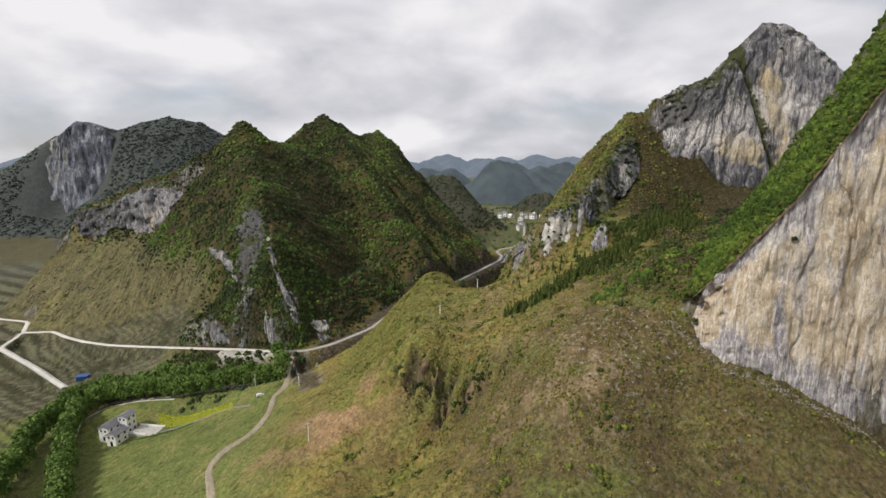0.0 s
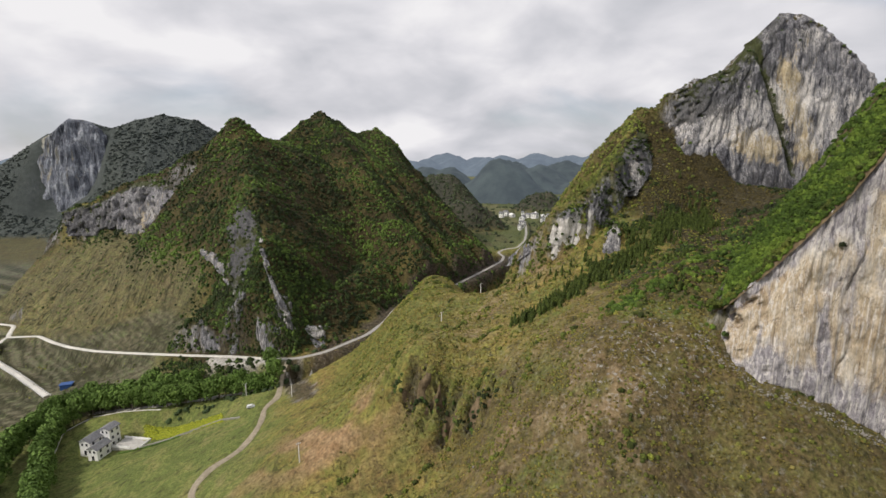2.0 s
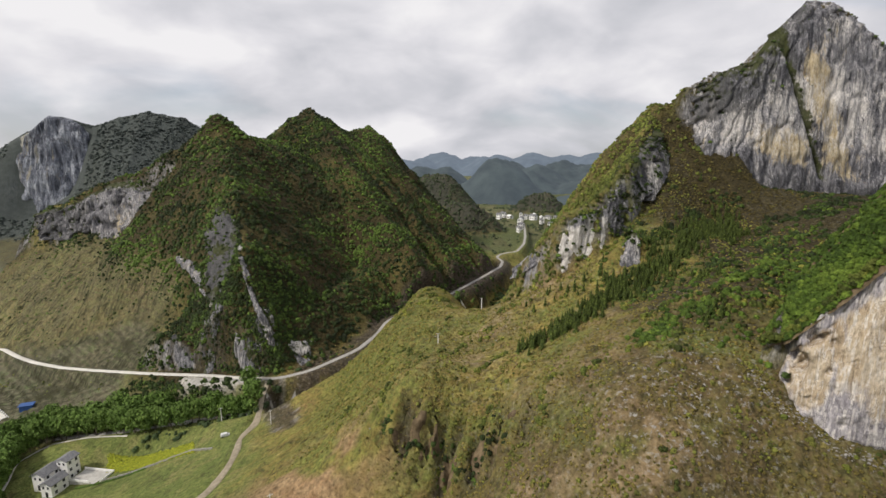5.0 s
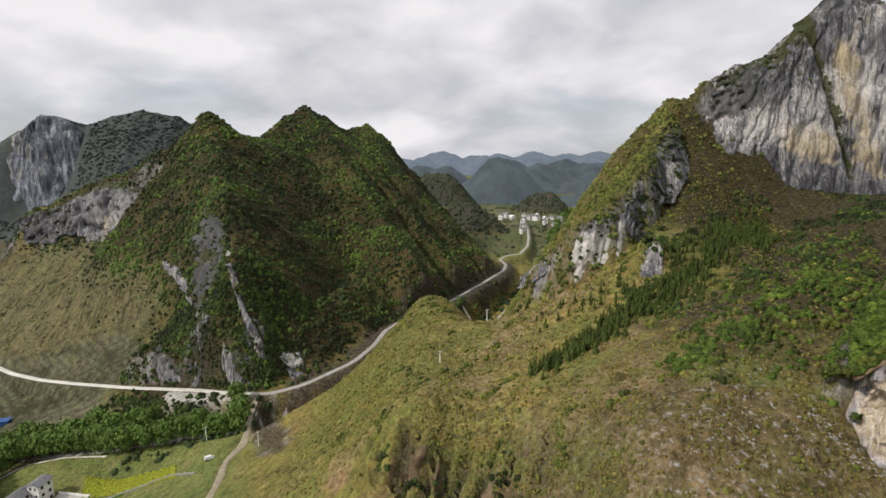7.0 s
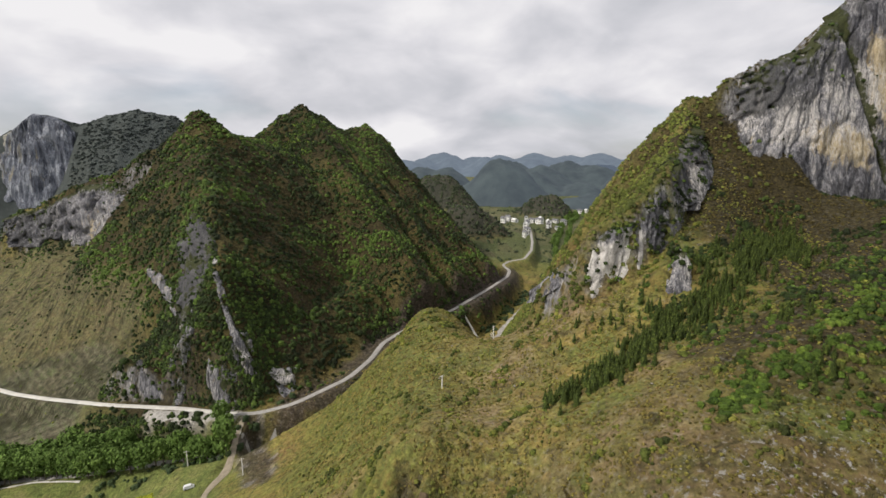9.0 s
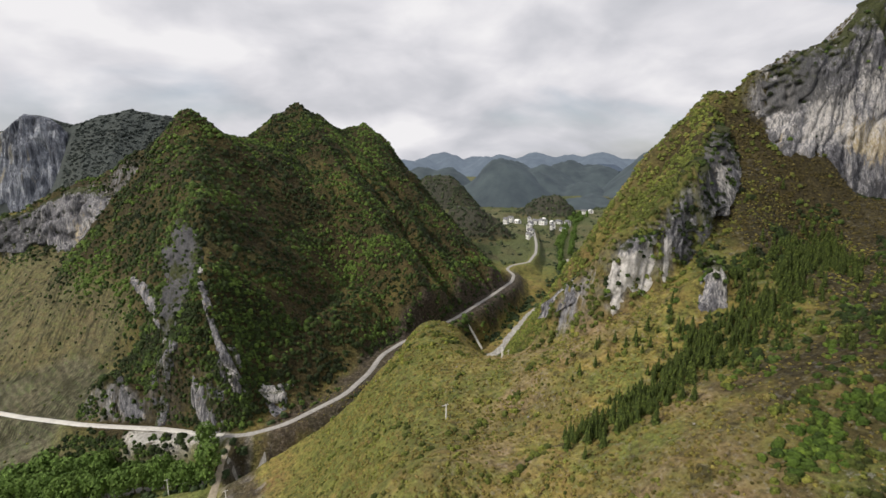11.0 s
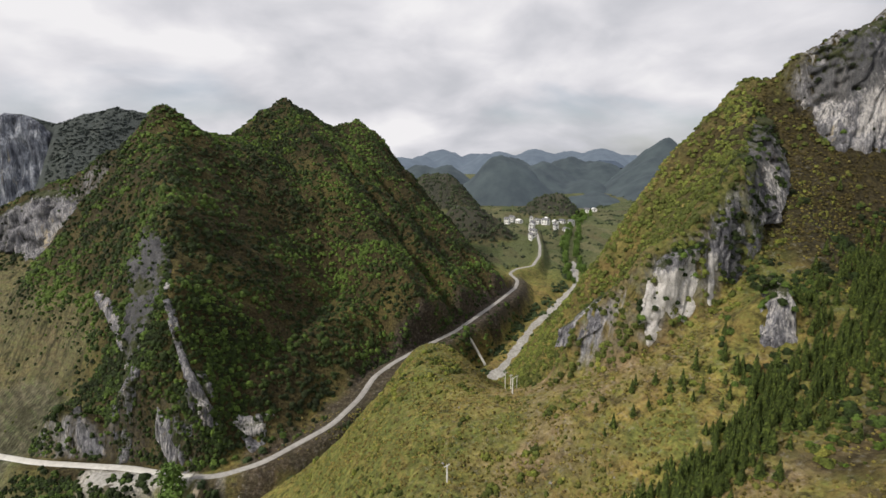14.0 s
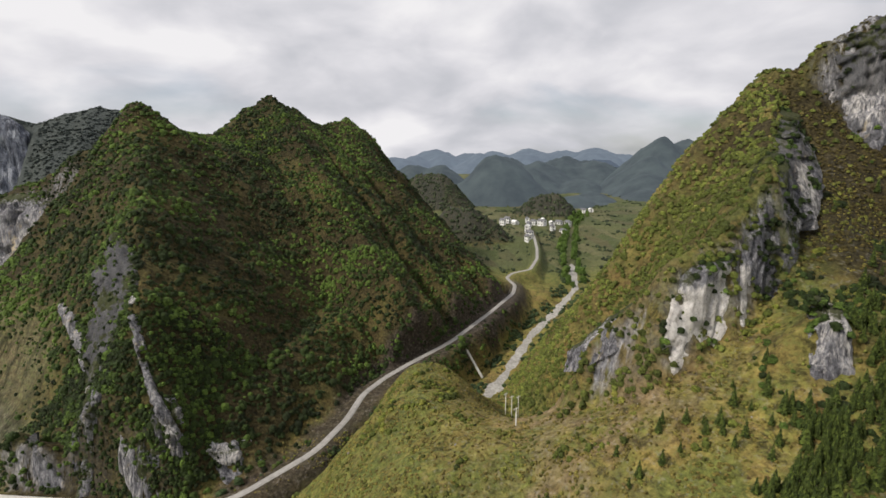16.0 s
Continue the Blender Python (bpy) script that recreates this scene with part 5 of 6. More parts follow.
# valley floor and terraces
pts = scatter(16000, -420, -20, 150, 470, lambda x, y, h, m, s: (1 - m) * np.clip(sstep(0.35, 0.7, fbm(x / 17, y / 12, 3, 281) + 0.15 * sstep(290, 345, y)) + 0.08 * (s > 0.7) * (y > 262), 0, 1) * np.clip(sstep(236, 250, y) + sstep(-150, -175, x), 0, 1) * (along(APRON, x, y)[0] > 6), 4, 3)
bush_mass("terrace_bushes", "bushes along the terrace banks", pts, rng.uniform(0.25, 0.8, len(pts)), patchy(pts, 20, 285), M_THICKET, 8)
# banks of the river
pts = lerp_line(RIVER[3:19], 1500)
out = rng.uniform(3.2, 10, len(pts)) * rng.choice((-1, -1, 1), len(pts))
way = np.gradient(pts[:, :2], axis=0)
way /= np.linalg.norm(way, axis=1)[:, None]
pts[:, :2] += np.stack([way[:, 1], -way[:, 0]], -1) * -out[:, None] + rng.normal(0, 1.0, (len(pts), 2))
pts = pts[fbm(pts[:, 0] / 14, pts[:, 1] / 14, 2, 291) > -0.12]
pts = pts[(sample(LAND[4], pts[:, 0], pts[:, 1]) > 3.5) & (along(APRON, pts[:, 0], pts[:, 1])[0] > 6)]
pts[:, 2] = ground_z(pts[:, 0], pts[:, 1])
bush_mass("river_bushes", "dark green bushes lining the river banks", pts, rng.uniform(0.6, 1.9, len(pts)), patchy(pts, 15, 295) * 0.7, M_RIVERSIDE, 12)
# hills behind
pts = scatter(14000, 0, 330, 520, 860, lambda x, y, h, m, s: m, 4, 3)
bush_mass("hillock_woods", "dark woods on the small hills by the village", pts, rng.uniform(1.2, 2.6, len(pts)), patchy(pts, 40, 299, 0.15), M_HILLWOOD, 5)

pts = scatter(15000, 70, 480, 440, 900, lambda x, y, h, m, s: (1 - m) * sstep(0.15, 0.45, fbm(x / 30, y / 22, 3, 307)) * (np.hypot(x - 165, (y - 600) * 0.8) > 12), 4, 3)
bush_mass("valley_trees", "clumps of grey-green trees among the far fields", pts, rng.uniform(0.9, 2.4, len(pts)), patchy(pts, 40, 309, 0.2), M_HILLWOOD, 5)
# pale stones in the scrub
pts = scatter(9000, -30, 110, 80, 235, lambda x, y, h, m, s: (1 - m) * sstep(-20, 5, x) * np.clip(1.0 * np.exp(-((x - 46) / 8) ** 2 - ((y - 112) / 9) ** 2) + 0.7 * np.exp(-((x - 60) / 9) ** 2 - ((y - 116) / 10) ** 2) + 0.14 * sstep(0.3, 0.7, fbm(x / 11, y / 11, 3, 311)), 0, 1), 3, 3)
stone = np.array([(x, y, z) for x, y, z in ((1, 0, 0), (-1, 0.2, 0), (0.1, 0.9, 0.1), (-0.1, -1, 0), (0.5, 0.5, 0.5), (-0.5, 0.4, 0.6), (0.4, -0.6, 0.5), (-0.5, -0.5, 0.4), (0, 0, 0.75))])
sf = np.array([(0, 4, 6), (0, 2, 4), (2, 5, 4), (2, 1, 5), (1, 7, 5), (1, 3, 7), (3, 6, 7), (3, 0, 6), (4, 5, 8), (5, 7, 8), (7, 6, 8), (6, 4, 8)])
n = len(pts)
V = stone[None] * (1 + 0.35 * rng.uniform(-1, 1, (n, 9, 3))) * (0.10 + 0.34 * rng.uniform(0, 1, (n, 1, 1)) ** 3)
tv = rng.uniform(0, 6.3, n)
V = np.stack([V[..., 0] * np.cos(tv)[:, None] - V[..., 1] * np.sin(tv)[:, None], V[..., 0] * np.sin(tv)[:, None] + V[..., 1] * np.cos(tv)[:, None], V[..., 2]], -1) + pts[:, None]
me = mesh_from("slope_stones", V.reshape(-1, 3), (sf[None] + (np.arange(n) * 9)[:, None, None]).reshape(-1, 3), M_STONE, False)
tagged(new("slope_stones", me), "pale limestone blocks strewn over the slope", "stones", kind="stuff")
# rubble along the foot of the near cliff
foot = lerp_line([(65.5, 114, 0), (67, 108.5, 0), (72, 100.8, 0), (81.5, 96, 0), (90.5, 92.3, 0), (104, 88.5, 0)], 700)
n = len(foot)
foot[:, :2] += rng.normal(0, 0.6, (n, 2)) - np.array((0.2, 0.4))
foot[:, 2] = ground_z(foot[:, 0], foot[:, 1])
V = stone[None] * (1 + 0.35 * rng.uniform(-1, 1, (n, 9, 3))) * (0.07 + 0.26 * rng.uniform(0, 1, (n, 1, 1)) ** 2) + foot[:, None]
me = mesh_from("cliff_rubble", V.reshape(-1, 3), (sf[None] + (np.arange(n) * 9)[:, None, None]).reshape(-1, 3), M_STONE, False)
tagged(new("cliff_rubble", me), "grey and white rubble fallen along the cliff foot", "rubble", kind="stuff")
# tufts rooted on the cliffs
cp, cr = [], []
for P, mo, vv, green in ROCK_SPOTS:
    pick = rng.uniform(0, 1, len(P)) < green * mo * np.clip(1.2 * fbm(P[:, 0] / 7, (P[:, 2] + P[:, 1]) / 7, 3, 303) + 0.35, 0, 1.5)
    cp.append(P[pick])
pts = np.concatenate(cp)
bush_mass("cliff_bushes", "bushes rooted in cracks and ledges of the cliffs", pts, rng.uniform(0.35, 1.1, len(pts)), patchy(pts, 25, 305) * 0.9, M_LEAF, 9)


def part(name, me, parent, label="", at=None):
    o = new(name, me)
    o.parent = parent
    if at is not None:
        o.matrix_local = at
    return tagged(o, label) if label else o


def bm_mesh(name, bm, mat, smooth=False):
    me = bpy.data.meshes.new(name)
    bm.to_mesh(me)
    bm.free()
    me.materials.append(mat)
    if smooth:
        me.polygons.foreach_set("use_smooth", np.full(len(me.polygons), True))
    return me


def limb(bm, a, b, ra, rb, n=6):
    a, b = Vector(a), Vector(b)
    q = (b - a).to_track_quat("Z", "Y")
    lo = [bm.verts.new(a + q @ Vector((ra * math.cos(k * 2 * math.pi / n), ra * math.sin(k * 2 * math.pi / n), 0))) for k in range(n)]
    hi = [bm.verts.new(b + q @ Vector((rb * math.cos(k * 2 * math.pi / n), rb * math.sin(k * 2 * math.pi / n), 0))) for k in range(n)]
    for k in range(n):
        bm.faces.new((lo[k], lo[(k + 1) % n], hi[(k + 1) % n], hi[k]))
    bm.faces.new(hi)


def broad_tree(seed, height, tone):
    """A broadleaf tree 1:1 in metres: tapered trunk with limbs, crown of leaf sprays in clumps."""
    g = random.Random(seed)
    bm = bmesh.new()
    limb(bm, (0, 0, -0.5), (0.1, 0, height * 0.35), 0.2, 0.14)
    limb(bm, (0.1, 0, height * 0.35), (0, 0.1, height * 0.8), 0.14, 0.05)
    clumps = [((0, 0, height * 0.72), height * 0.28)]
    for k in range(7):
        a, z = k * 2.4 + g.random(), height * (0.22 + 0.085 * k)
        out = height * (0.19 - 0.013 * k) * g.uniform(0.8, 1.15)
        tip = (math.cos(a) * out, math.sin(a) * out, z + height * 0.09)
        limb(bm, (0.05, 0.03, z - height * 0.06), tip, 0.07, 0.03, 5)
        clumps.append((tip, height * g.uniform(0.16, 0.23)))
    trunk = bm_mesh("trunk", bm, M_BARK, True)
    vs = [spray(105, seed * 31 + i, -0.7, (0.14, 0.28), 1.15) * r + np.array(c) for i, (c, r) in enumerate(clumps)]
    V = np.concatenate(vs)
    g2 = np.random.default_rng(seed)
    tones = np.repeat(np.clip(tone + g2.normal(0, 0.12, len(V) // 3), 0, 1), 3)
    crown = mesh_from("crown", V, np.arange(len(V)).reshape(-1, 3), M_BELT, False, dict(tone=tones))
    return trunk, crown


def conifer(seed, height):
    """A young fir: whorls of drooping needle boughs round a thin stem."""
    g = np.random.default_rng(seed)
    bm = bmesh.new()
    limb(bm, (0, 0, -0.3), (0, 0, height), 0.09, 0.015, 5)
    trunk = bm_mesh("trunk", bm, M_BARK, True)
    V, rows = [], 9
    for r in range(rows):
        z = height * (0.08 + 0.9 * r / rows)
        R = height * 0.25 * (1 - r / rows) ** 0.85 + 0.06
        nb = 8 if r < 6 else 5
        for k in range(nb):
            a = 2 * math.pi * (k + g.uniform(-0.3, 0.3)) / nb + r * 0.7
            rr, w = R * g.uniform(0.75, 1.15), R * g.uniform(0.30, 0.45)
            d, t = np.array([math.cos(a), math.sin(a), 0]), np.array([-math.sin(a), math.cos(a), 0])
            up = np.array([0, 0, height * 0.085])
            V += [up * 1.2 + [0, 0, z], d * rr * 0.55 + t * w + [0, 0, z + 0.02], d * rr - up * 0.7 + [0, 0, z], d * rr * 0.55 - t * w + [0, 0, z + 0.02]]
    V = np.array(V)
    tones = np.repeat(np.clip(g.normal(0.45, 0.25, len(V) // 4), 0, 1), 4)
    crown = mesh_from("crown", V, np.arange(len(V)).reshape(-1, 4), M_CONIFER, False, dict(tone=tones))
    return trunk, crown


def plant(kind, meshes, label, category, group, x, y, scale, turn, sink=0.0):
    t = new(kind)
    t.matrix_world = Matrix.LocRotScale((x, y, float(ground_z(x, y)[0]) - sink), Euler((0, 0, turn)), (scale,) * 3)
    for n, me in zip(("trunk", "crown"), meshes):
        o = new(n, me)
        o.parent = t
    return tagged(t, label, category, group)


# belt of trees along the stream
g = random.Random(5)
BELT_TREES = [broad_tree(i + 1, 9.5, 0.3 + 0.12 * i) for i in range(4)]
ROW_A = [(-60, 223, 0), (-79, 231, 0), (-104, 231, 0), (-135, 240, 0), (-154, 241, 0), (-159, 230, 0), (-149, 206, 0), (-131, 178, 0), (-118, 158, 0)]
ROW_B = [(-63, 235, 0), (-91, 238, 0), (-122, 243, 0), (-154, 248, 0), (-169, 239, 0), (-165, 209, 0), (-157, 186, 0), (-150, 165, 0)]
for line, step in ((ROW_A, 3.1), (ROW_B, 3.3)):
    L = sum(math.dist(a, b) for a, b in zip(line[:-1], line[1:]))
    for px, py, pz in lerp_line(line, int(L / step)):
        if px > -99 and py > 235:
            continue
        plant("tree", g.choice(BELT_TREES), "leafy green poplar tree in the stream-side belt", "tree", "tree belt",
              px + g.uniform(-1.1, 1.1), py + g.uniform(-1.1, 1.1), g.uniform(1.1, 1.5), g.uniform(0, 6.3))

# trees lining the river towards the village
for px, py, pz in lerp_line([(140, 428, 0), (150, 462, 0), (167, 515, 0), (185, 556, 0), (212, 617, 0), (259, 697, 0)], 46):
    for s in (-1, 1):
        if g.random() < 0.85:
            plant("tree", g.choice(BELT_TREES), "bushy green tree on the river bank", "tree", "river trees",
                  px + s * g.uniform(3.0, 8.0), py + g.uniform(-2, 2), g.uniform(0.6, 1.0), g.uniform(0, 6.3), 1.5)

# fir plantation in the bowl
FIRS = [conifer(i + 1, 3.6) for i in range(4)]
BAND = [(34, 157, 0), (46, 157, 0), (58, 161, 0), (70, 168, 0), (86, 173, 0), (104, 184, 0), (124, 196, 0)]
band = lerp_line(BAND, 200)
made = 0
while made < 290:
    c = band[int(200 * g.random() ** 1.35)]
    wide = 3.0 + 5.5 * sstep(40, 90, c[0])
    x, y = c[0] + g.gauss(0, 2.5), c[1] + g.gauss(0, 0.7 * wide)
    if math.hypot(x - 74, y - 178) < 5:
        continue
    plant("fir_tree", g.choice(FIRS), "young dark green fir in the hillside plantation", "fir", "fir plantation", x, y, g.uniform(0.6, 1.2), g.uniform(0, 6.3))
    made += 1
# the thick of the plantation
fv, ft, base = [], [], 0
tv = [np.array([v.co[:] for v in c.vertices]) for tr, c in FIRS]
tt = [np.array([a.value for a in c.attributes["tone"].data]) for tr, c in FIRS]
for k in range(1300):
    c = band[int(200 * g.random() ** 0.8)]
    wide = 2.5 + 5.0 * float(sstep(40, 90, c[0]))
    x, y, i, sc = c[0] + g.gauss(0, 2.2), c[1] + g.gauss(0, 0.75 * wide), g.randrange(4), g.uniform(0.45, 1.0)
    if math.hypot(x - 74, y - 178) < 5 or float(fbm(np.array(x / 8), np.array(y / 8), 2, 331)) < -0.05:
        continue
    fv.append(tv[i] * sc + np.array((x, y, float(ground_z(x, y)[0]))))
    ft.append(tt[i])
fv, ft = np.concatenate(fv), np.concatenate(ft)
me = mesh_from("fir_thicket", fv, np.arange(len(fv)).reshape(-1, 4), M_CONIFER, False, dict(tone=ft))
tagged(new("fir_thicket", me), "dense young firs crowding the hillside plantation", "firs", kind="stuff")
for k in range(60):
    cx, cy, sp = ((80, 150, 5), (66, 131, 4), (53, 176, 8))[k % 3]
    plant("fir_tree", g.choice(FIRS), "small fir standing alone in the scrub", "fir", "scattered firs", cx + g.gauss(0, sp), cy + g.gauss(0, sp * 0.6), g.uniform(0.5, 0.95), g.uniform(0, 6.3))

# ---------------------------------------------------------------- buildings and small things
M_WALL = plain("whitewash", (0.80, 0.79, 0.77), (0.88, 0.87, 0.85), 0.8)
M_TILE = plain("grey_roof_tiles", (0.12, 0.12, 0.13), (0.24, 0.24, 0.25), 1.6)
M_GLASS = plain("dark_window_glass", (0.02, 0.022, 0.025), (0.05, 0.05, 0.055), 2, 0.15, 0.0)
M_YARD = plain("pale_concrete_yard", (0.34, 0.33, 0.30), (0.50, 0.48, 0.45), 0.7)
M_BLUE = plain("blue_sheet_metal", (0.03, 0.08, 0.24), (0.06, 0.13, 0.34), 2, 0.5)
M_POLE = plain("weathered_concrete", (0.52, 0.50, 0.46), (0.70, 0.68, 0.63), 3)
M_RAPE = leaf_material("rapeseed_bloom", (0.17, 0.23, 0.03), (0.31, 0.35, 0.03), (0.44, 0.45, 0.04))
M_WHITE = plain("white_paint", (0.70, 0.70, 0.70), (0.82, 0.82, 0.82), 2, 0.4)
M_RUBBER = plain("tyre_rubber", (0.02, 0.02, 0.02), (0.04, 0.04, 0.04), 5)


def box_bm(x0, x1, y0, y1, z0, z1, bm=None, bev=0.0):
    bm = bm or bmesh.new()
    m = Matrix.Translation(((x0 + x1) / 2, (y0 + y1) / 2, (z0 + z1) / 2)) @ Matrix.Diagonal((x1 - x0, y1 - y0, z1 - z0, 1))
    r = bmesh.ops.create_cube(bm, size=1, matrix=m)
    if bev:
        es = list({e for v in r["verts"] for e in v.link_edges})
        bmesh.ops.bevel(bm, geom=es, offset=bev, segments=1, affect="EDGES")
    return bm


def gabled_wall(w, l, eave, ridge):
    """Walls with two gables; the ridge runs along y."""
    bm = bmesh.new()
    rows = []
    for y in (-l / 2, l / 2):
        rows.append([bm.verts.new(p) for p in ((-w / 2, y, -1.5), (w / 2, y, -1.5), (w / 2, y, eave), (0, y, ridge), (-w / 2, y, eave))])
    a, b = rows
    bm.faces.new(a)
    bm.faces.new(b[::-1])
    for k in range(5):
        bm.faces.new((a[k], b[k], b[(k + 1) % 5], a[(k + 1) % 5]))
    bmesh.ops.recalc_face_normals(bm, faces=bm.faces)
    return bm


def roof_slab(w, l, eave, ridge, side):
    """One pitch of a roof, with its overhang and thickness."""
    t, over = 0.18, 0.45
    dz = (ridge - eave) / (w / 2)
    bm = bmesh.new()
    xs = ((0, ridge + 0.05), (side * (w / 2 + over), eave + 0.05 - dz * over))
    lo = [bm.verts.new((x, y, z)) for (x, z) in xs for y in (-l / 2 - over, l / 2 + over)]
    hi = [bm.verts.new((v.co.x, v.co.y, v.co.z + t)) for v in lo]
    for q in ((0, 1, 3, 2),):
        bm.faces.new([lo[k] for k in q])
        bm.faces.new([hi[k] for k in q][::-1])
    for p, q in ((0, 1), (1, 3), (3, 2), (2, 0)):
        bm.faces.new((lo[p], hi[p], hi[q], lo[q]))
    bmesh.ops.recalc_face_normals(bm, faces=bm.faces)
    return bm


def add_window(house, x, y, z, nx, ny, w=1.0, h=1.2):
    """A window: frame proud of the wall, with a sill and a dark pane."""
    turn = math.degrees(math.atan2(ny, nx)) + 90
    win = new("window")
    win.parent = house
    win.matrix_local = pose(x, y, z, 0, 0, turn)
    bm = bmesh.new()
    for q in ((-w / 2 - 0.08, -w / 2, -h / 2, h / 2), (w / 2, w / 2 + 0.08, -h / 2, h / 2), (-w / 2 - 0.08, w / 2 + 0.08, h / 2, h / 2 + 0.08), (-w / 2 - 0.12, w / 2 + 0.12, -h / 2 - 0.1, -h / 2)):
        box_bm(q[0], q[1], -0.06, 0.02, q[2], q[3], bm)
    part("frame", bm_mesh("frame", bm, M_WHITE), win)
    part("pane", bm_mesh("pane", box_bm(-w / 2, w / 2, -0.03, 0.01, -h / 2, h / 2), M_GLASS), win)


def house_block(label, x, y, z, turn, w, l, eave, ridge, floors, per_side, door=True):
    h = new("house")
    h.matrix_world = pose(x, y, z, 0, 0, turn)
    tagged(h, label, "house", "farmstead")
    part("wall", bm_mesh("wall", gabled_wall(w, l, eave, ridge), M_WALL), h, "whitewashed wall")
    for s in (-1, 1):
        part("roof", bm_mesh("roof", roof_slab(w, l, eave, ridge, s), M_TILE), h, "grey tiled roof pitch")
    fh = eave / floors
    for f in range(floors):
        zc = fh * (f + 0.58)
        for k in range(per_side):
            yy = -l / 2 + l * (k + 0.5) / per_side
            for s in (-1, 1):
                add_window(h, s * w / 2, yy, zc, s, 0)
        for s in (-1, 1):
            if f or s > 0:
                add_window(h, 0.2 * w, s * l / 2, zc, 0, s, 0.9, 1.1)
                add_window(h, -0.22 * w, s * l / 2, zc, 0, s, 0.9, 1.1)
    if door:
        part("door", bm_mesh("door", box_bm(-0.55, 0.55, -l / 2 - 0.05, -l / 2 + 0.05, 0, 2.1), M_GLASS), h, "dark doorway")
    return h


hz = float(ground_z(-128, 210)[0])
HT = -15
house_block("white two-storey house with a broad grey gabled roof", -134.0, 213.0, hz, HT, 5.0, 6.8, 6.0, 7.3, 2, 2)
house_block("white two-storey house with a grey gabled roof", -128.6, 208.6, hz, HT, 4.6, 6.6, 4.9, 6.1, 2, 2)
house_block("tall white three-storey house behind the farmstead", -128.6, 217.0, hz, HT, 4.6, 5.2, 8.4, 9.3, 3, 2, False)
# yard with its low wall
yz = float(ground_z(-117, 211)[0])
yard = new("yard")
yard.matrix_world = pose(-118.5, 213.6, max(yz, hz) + 0.3, 0, 0, -14)
tagged(yard, "pale concrete yard with a low white wall beside the house", "yard")
part("slab", bm_mesh("slab", box_bm(-6.5, 6.5, -3.6, 3.6, -2.5, 0.1, None, 0.03), M_YARD), yard)
for q in ((-6.5, 6.5, 3.4, 3.6), (-6.5, 2.0, -3.6, -3.4), (6.3, 6.5, -3.4, 3.4)):
    part("wall", bm_mesh("wall", box_bm(q[0], q[1], q[2], q[3], 0.1, 1.1, None, 0.03), M_WALL), yard)
hp = np.array([(-110 + 0.9 * k, 208 + 0.0 * k, 0) for k in range(-12, 16)])
hp[:, 2] = ground_z(hp[:, 0], hp[:, 1])
bush_mass("yard_hedge", "row of dark clipped bushes below the yard", hp, np.full(len(hp), 0.75), np.full(len(hp), 0.2), M_BELT, 16)

# rapeseed in bloom
fx, fy = np.meshgrid(np.arange(0, 1, 0.013), np.arange(0, 1, 0.05))
qa, qb, qc, qd = np.array((-119, 226.0)), np.array((-80, 213.5)), np.array((-76, 204.5)), np.array((-114, 215.5))
fxy = (1 - fy)[..., None] * ((1 - fx)[..., None] * qa + fx[..., None] * qb) + fy[..., None] * ((1 - fx)[..., None] * qd + fx[..., None] * qc)
fp = fxy.reshape(-1, 2) + rng.normal(0, 0.25, (fx.size, 2))
fp = np.concatenate([fp, ground_z(fp[:, 0], fp[:, 1])[:, None]], 1)
bush_mass("rapeseed_field", "strip of bright yellow rapeseed in bloom", fp, rng.uniform(0.4, 0.6, len(fp)), np.clip(rng.normal(0.6, 0.15, len(fp)), 0, 1), M_RAPE, 6, 0.8, 6, "crop")

# dry stone wall below the rapeseed: a course of rough blocks
WALL = [(-112, 209.5, 0), (-104.6, 209.9, 0), (-97, 209, 0), (-88.6, 208.6, 0), (-78, 206.9, 0), (-69, 202, 0)]
g = random.Random(21)
wall_ob = new("field_wall")
tagged(wall_ob, "low dry wall of pale field stones between meadow plots", "wall")
BLOCKS = []
for k in range(5):
    bm = box_bm(-0.36, 0.36, -0.28, 0.28, -0.5, 0.55, None, 0.07)
    for v in bm.verts:
        v.co += Vector((g.uniform(-0.08, 0.08), g.uniform(-0.08, 0.08), g.uniform(-0.1, 0.1)))
    BLOCKS.append(bm_mesh("stone", bm, M_GRAVEL))
for x, y, z in lerp_line(WALL, 64):
    o = new("stone", g.choice(BLOCKS))
    o.matrix_world = pose(x + g.uniform(-0.15, 0.15), y + g.uniform(-0.2, 0.2), float(ground_z(x, y)[0]) + g.uniform(-0.1, 0.1), 0, 0, g.uniform(-25, 25))
    o.parent = wall_ob

# blue shed
sz = float(ground_z(-178.5, 268)[0])
shed = new("shed")
shed.matrix_world = pose(-178.5, 268, sz, 0, 0, 12)
tagged(shed, "small shed with a blue sheet metal roof", "shed")
part("wall", bm_mesh("wall", box_bm(-2.6, 2.6, -1.6, 1.6, -0.6, 2.3, None, 0.03), M_BLUE), shed)
part("roof", bm_mesh("roof", box_bm(-3.0, 3.0, -2.0, 2.0, 2.3, 2.5, None, 0.03), M_BLUE), shed, "blue metal roof")

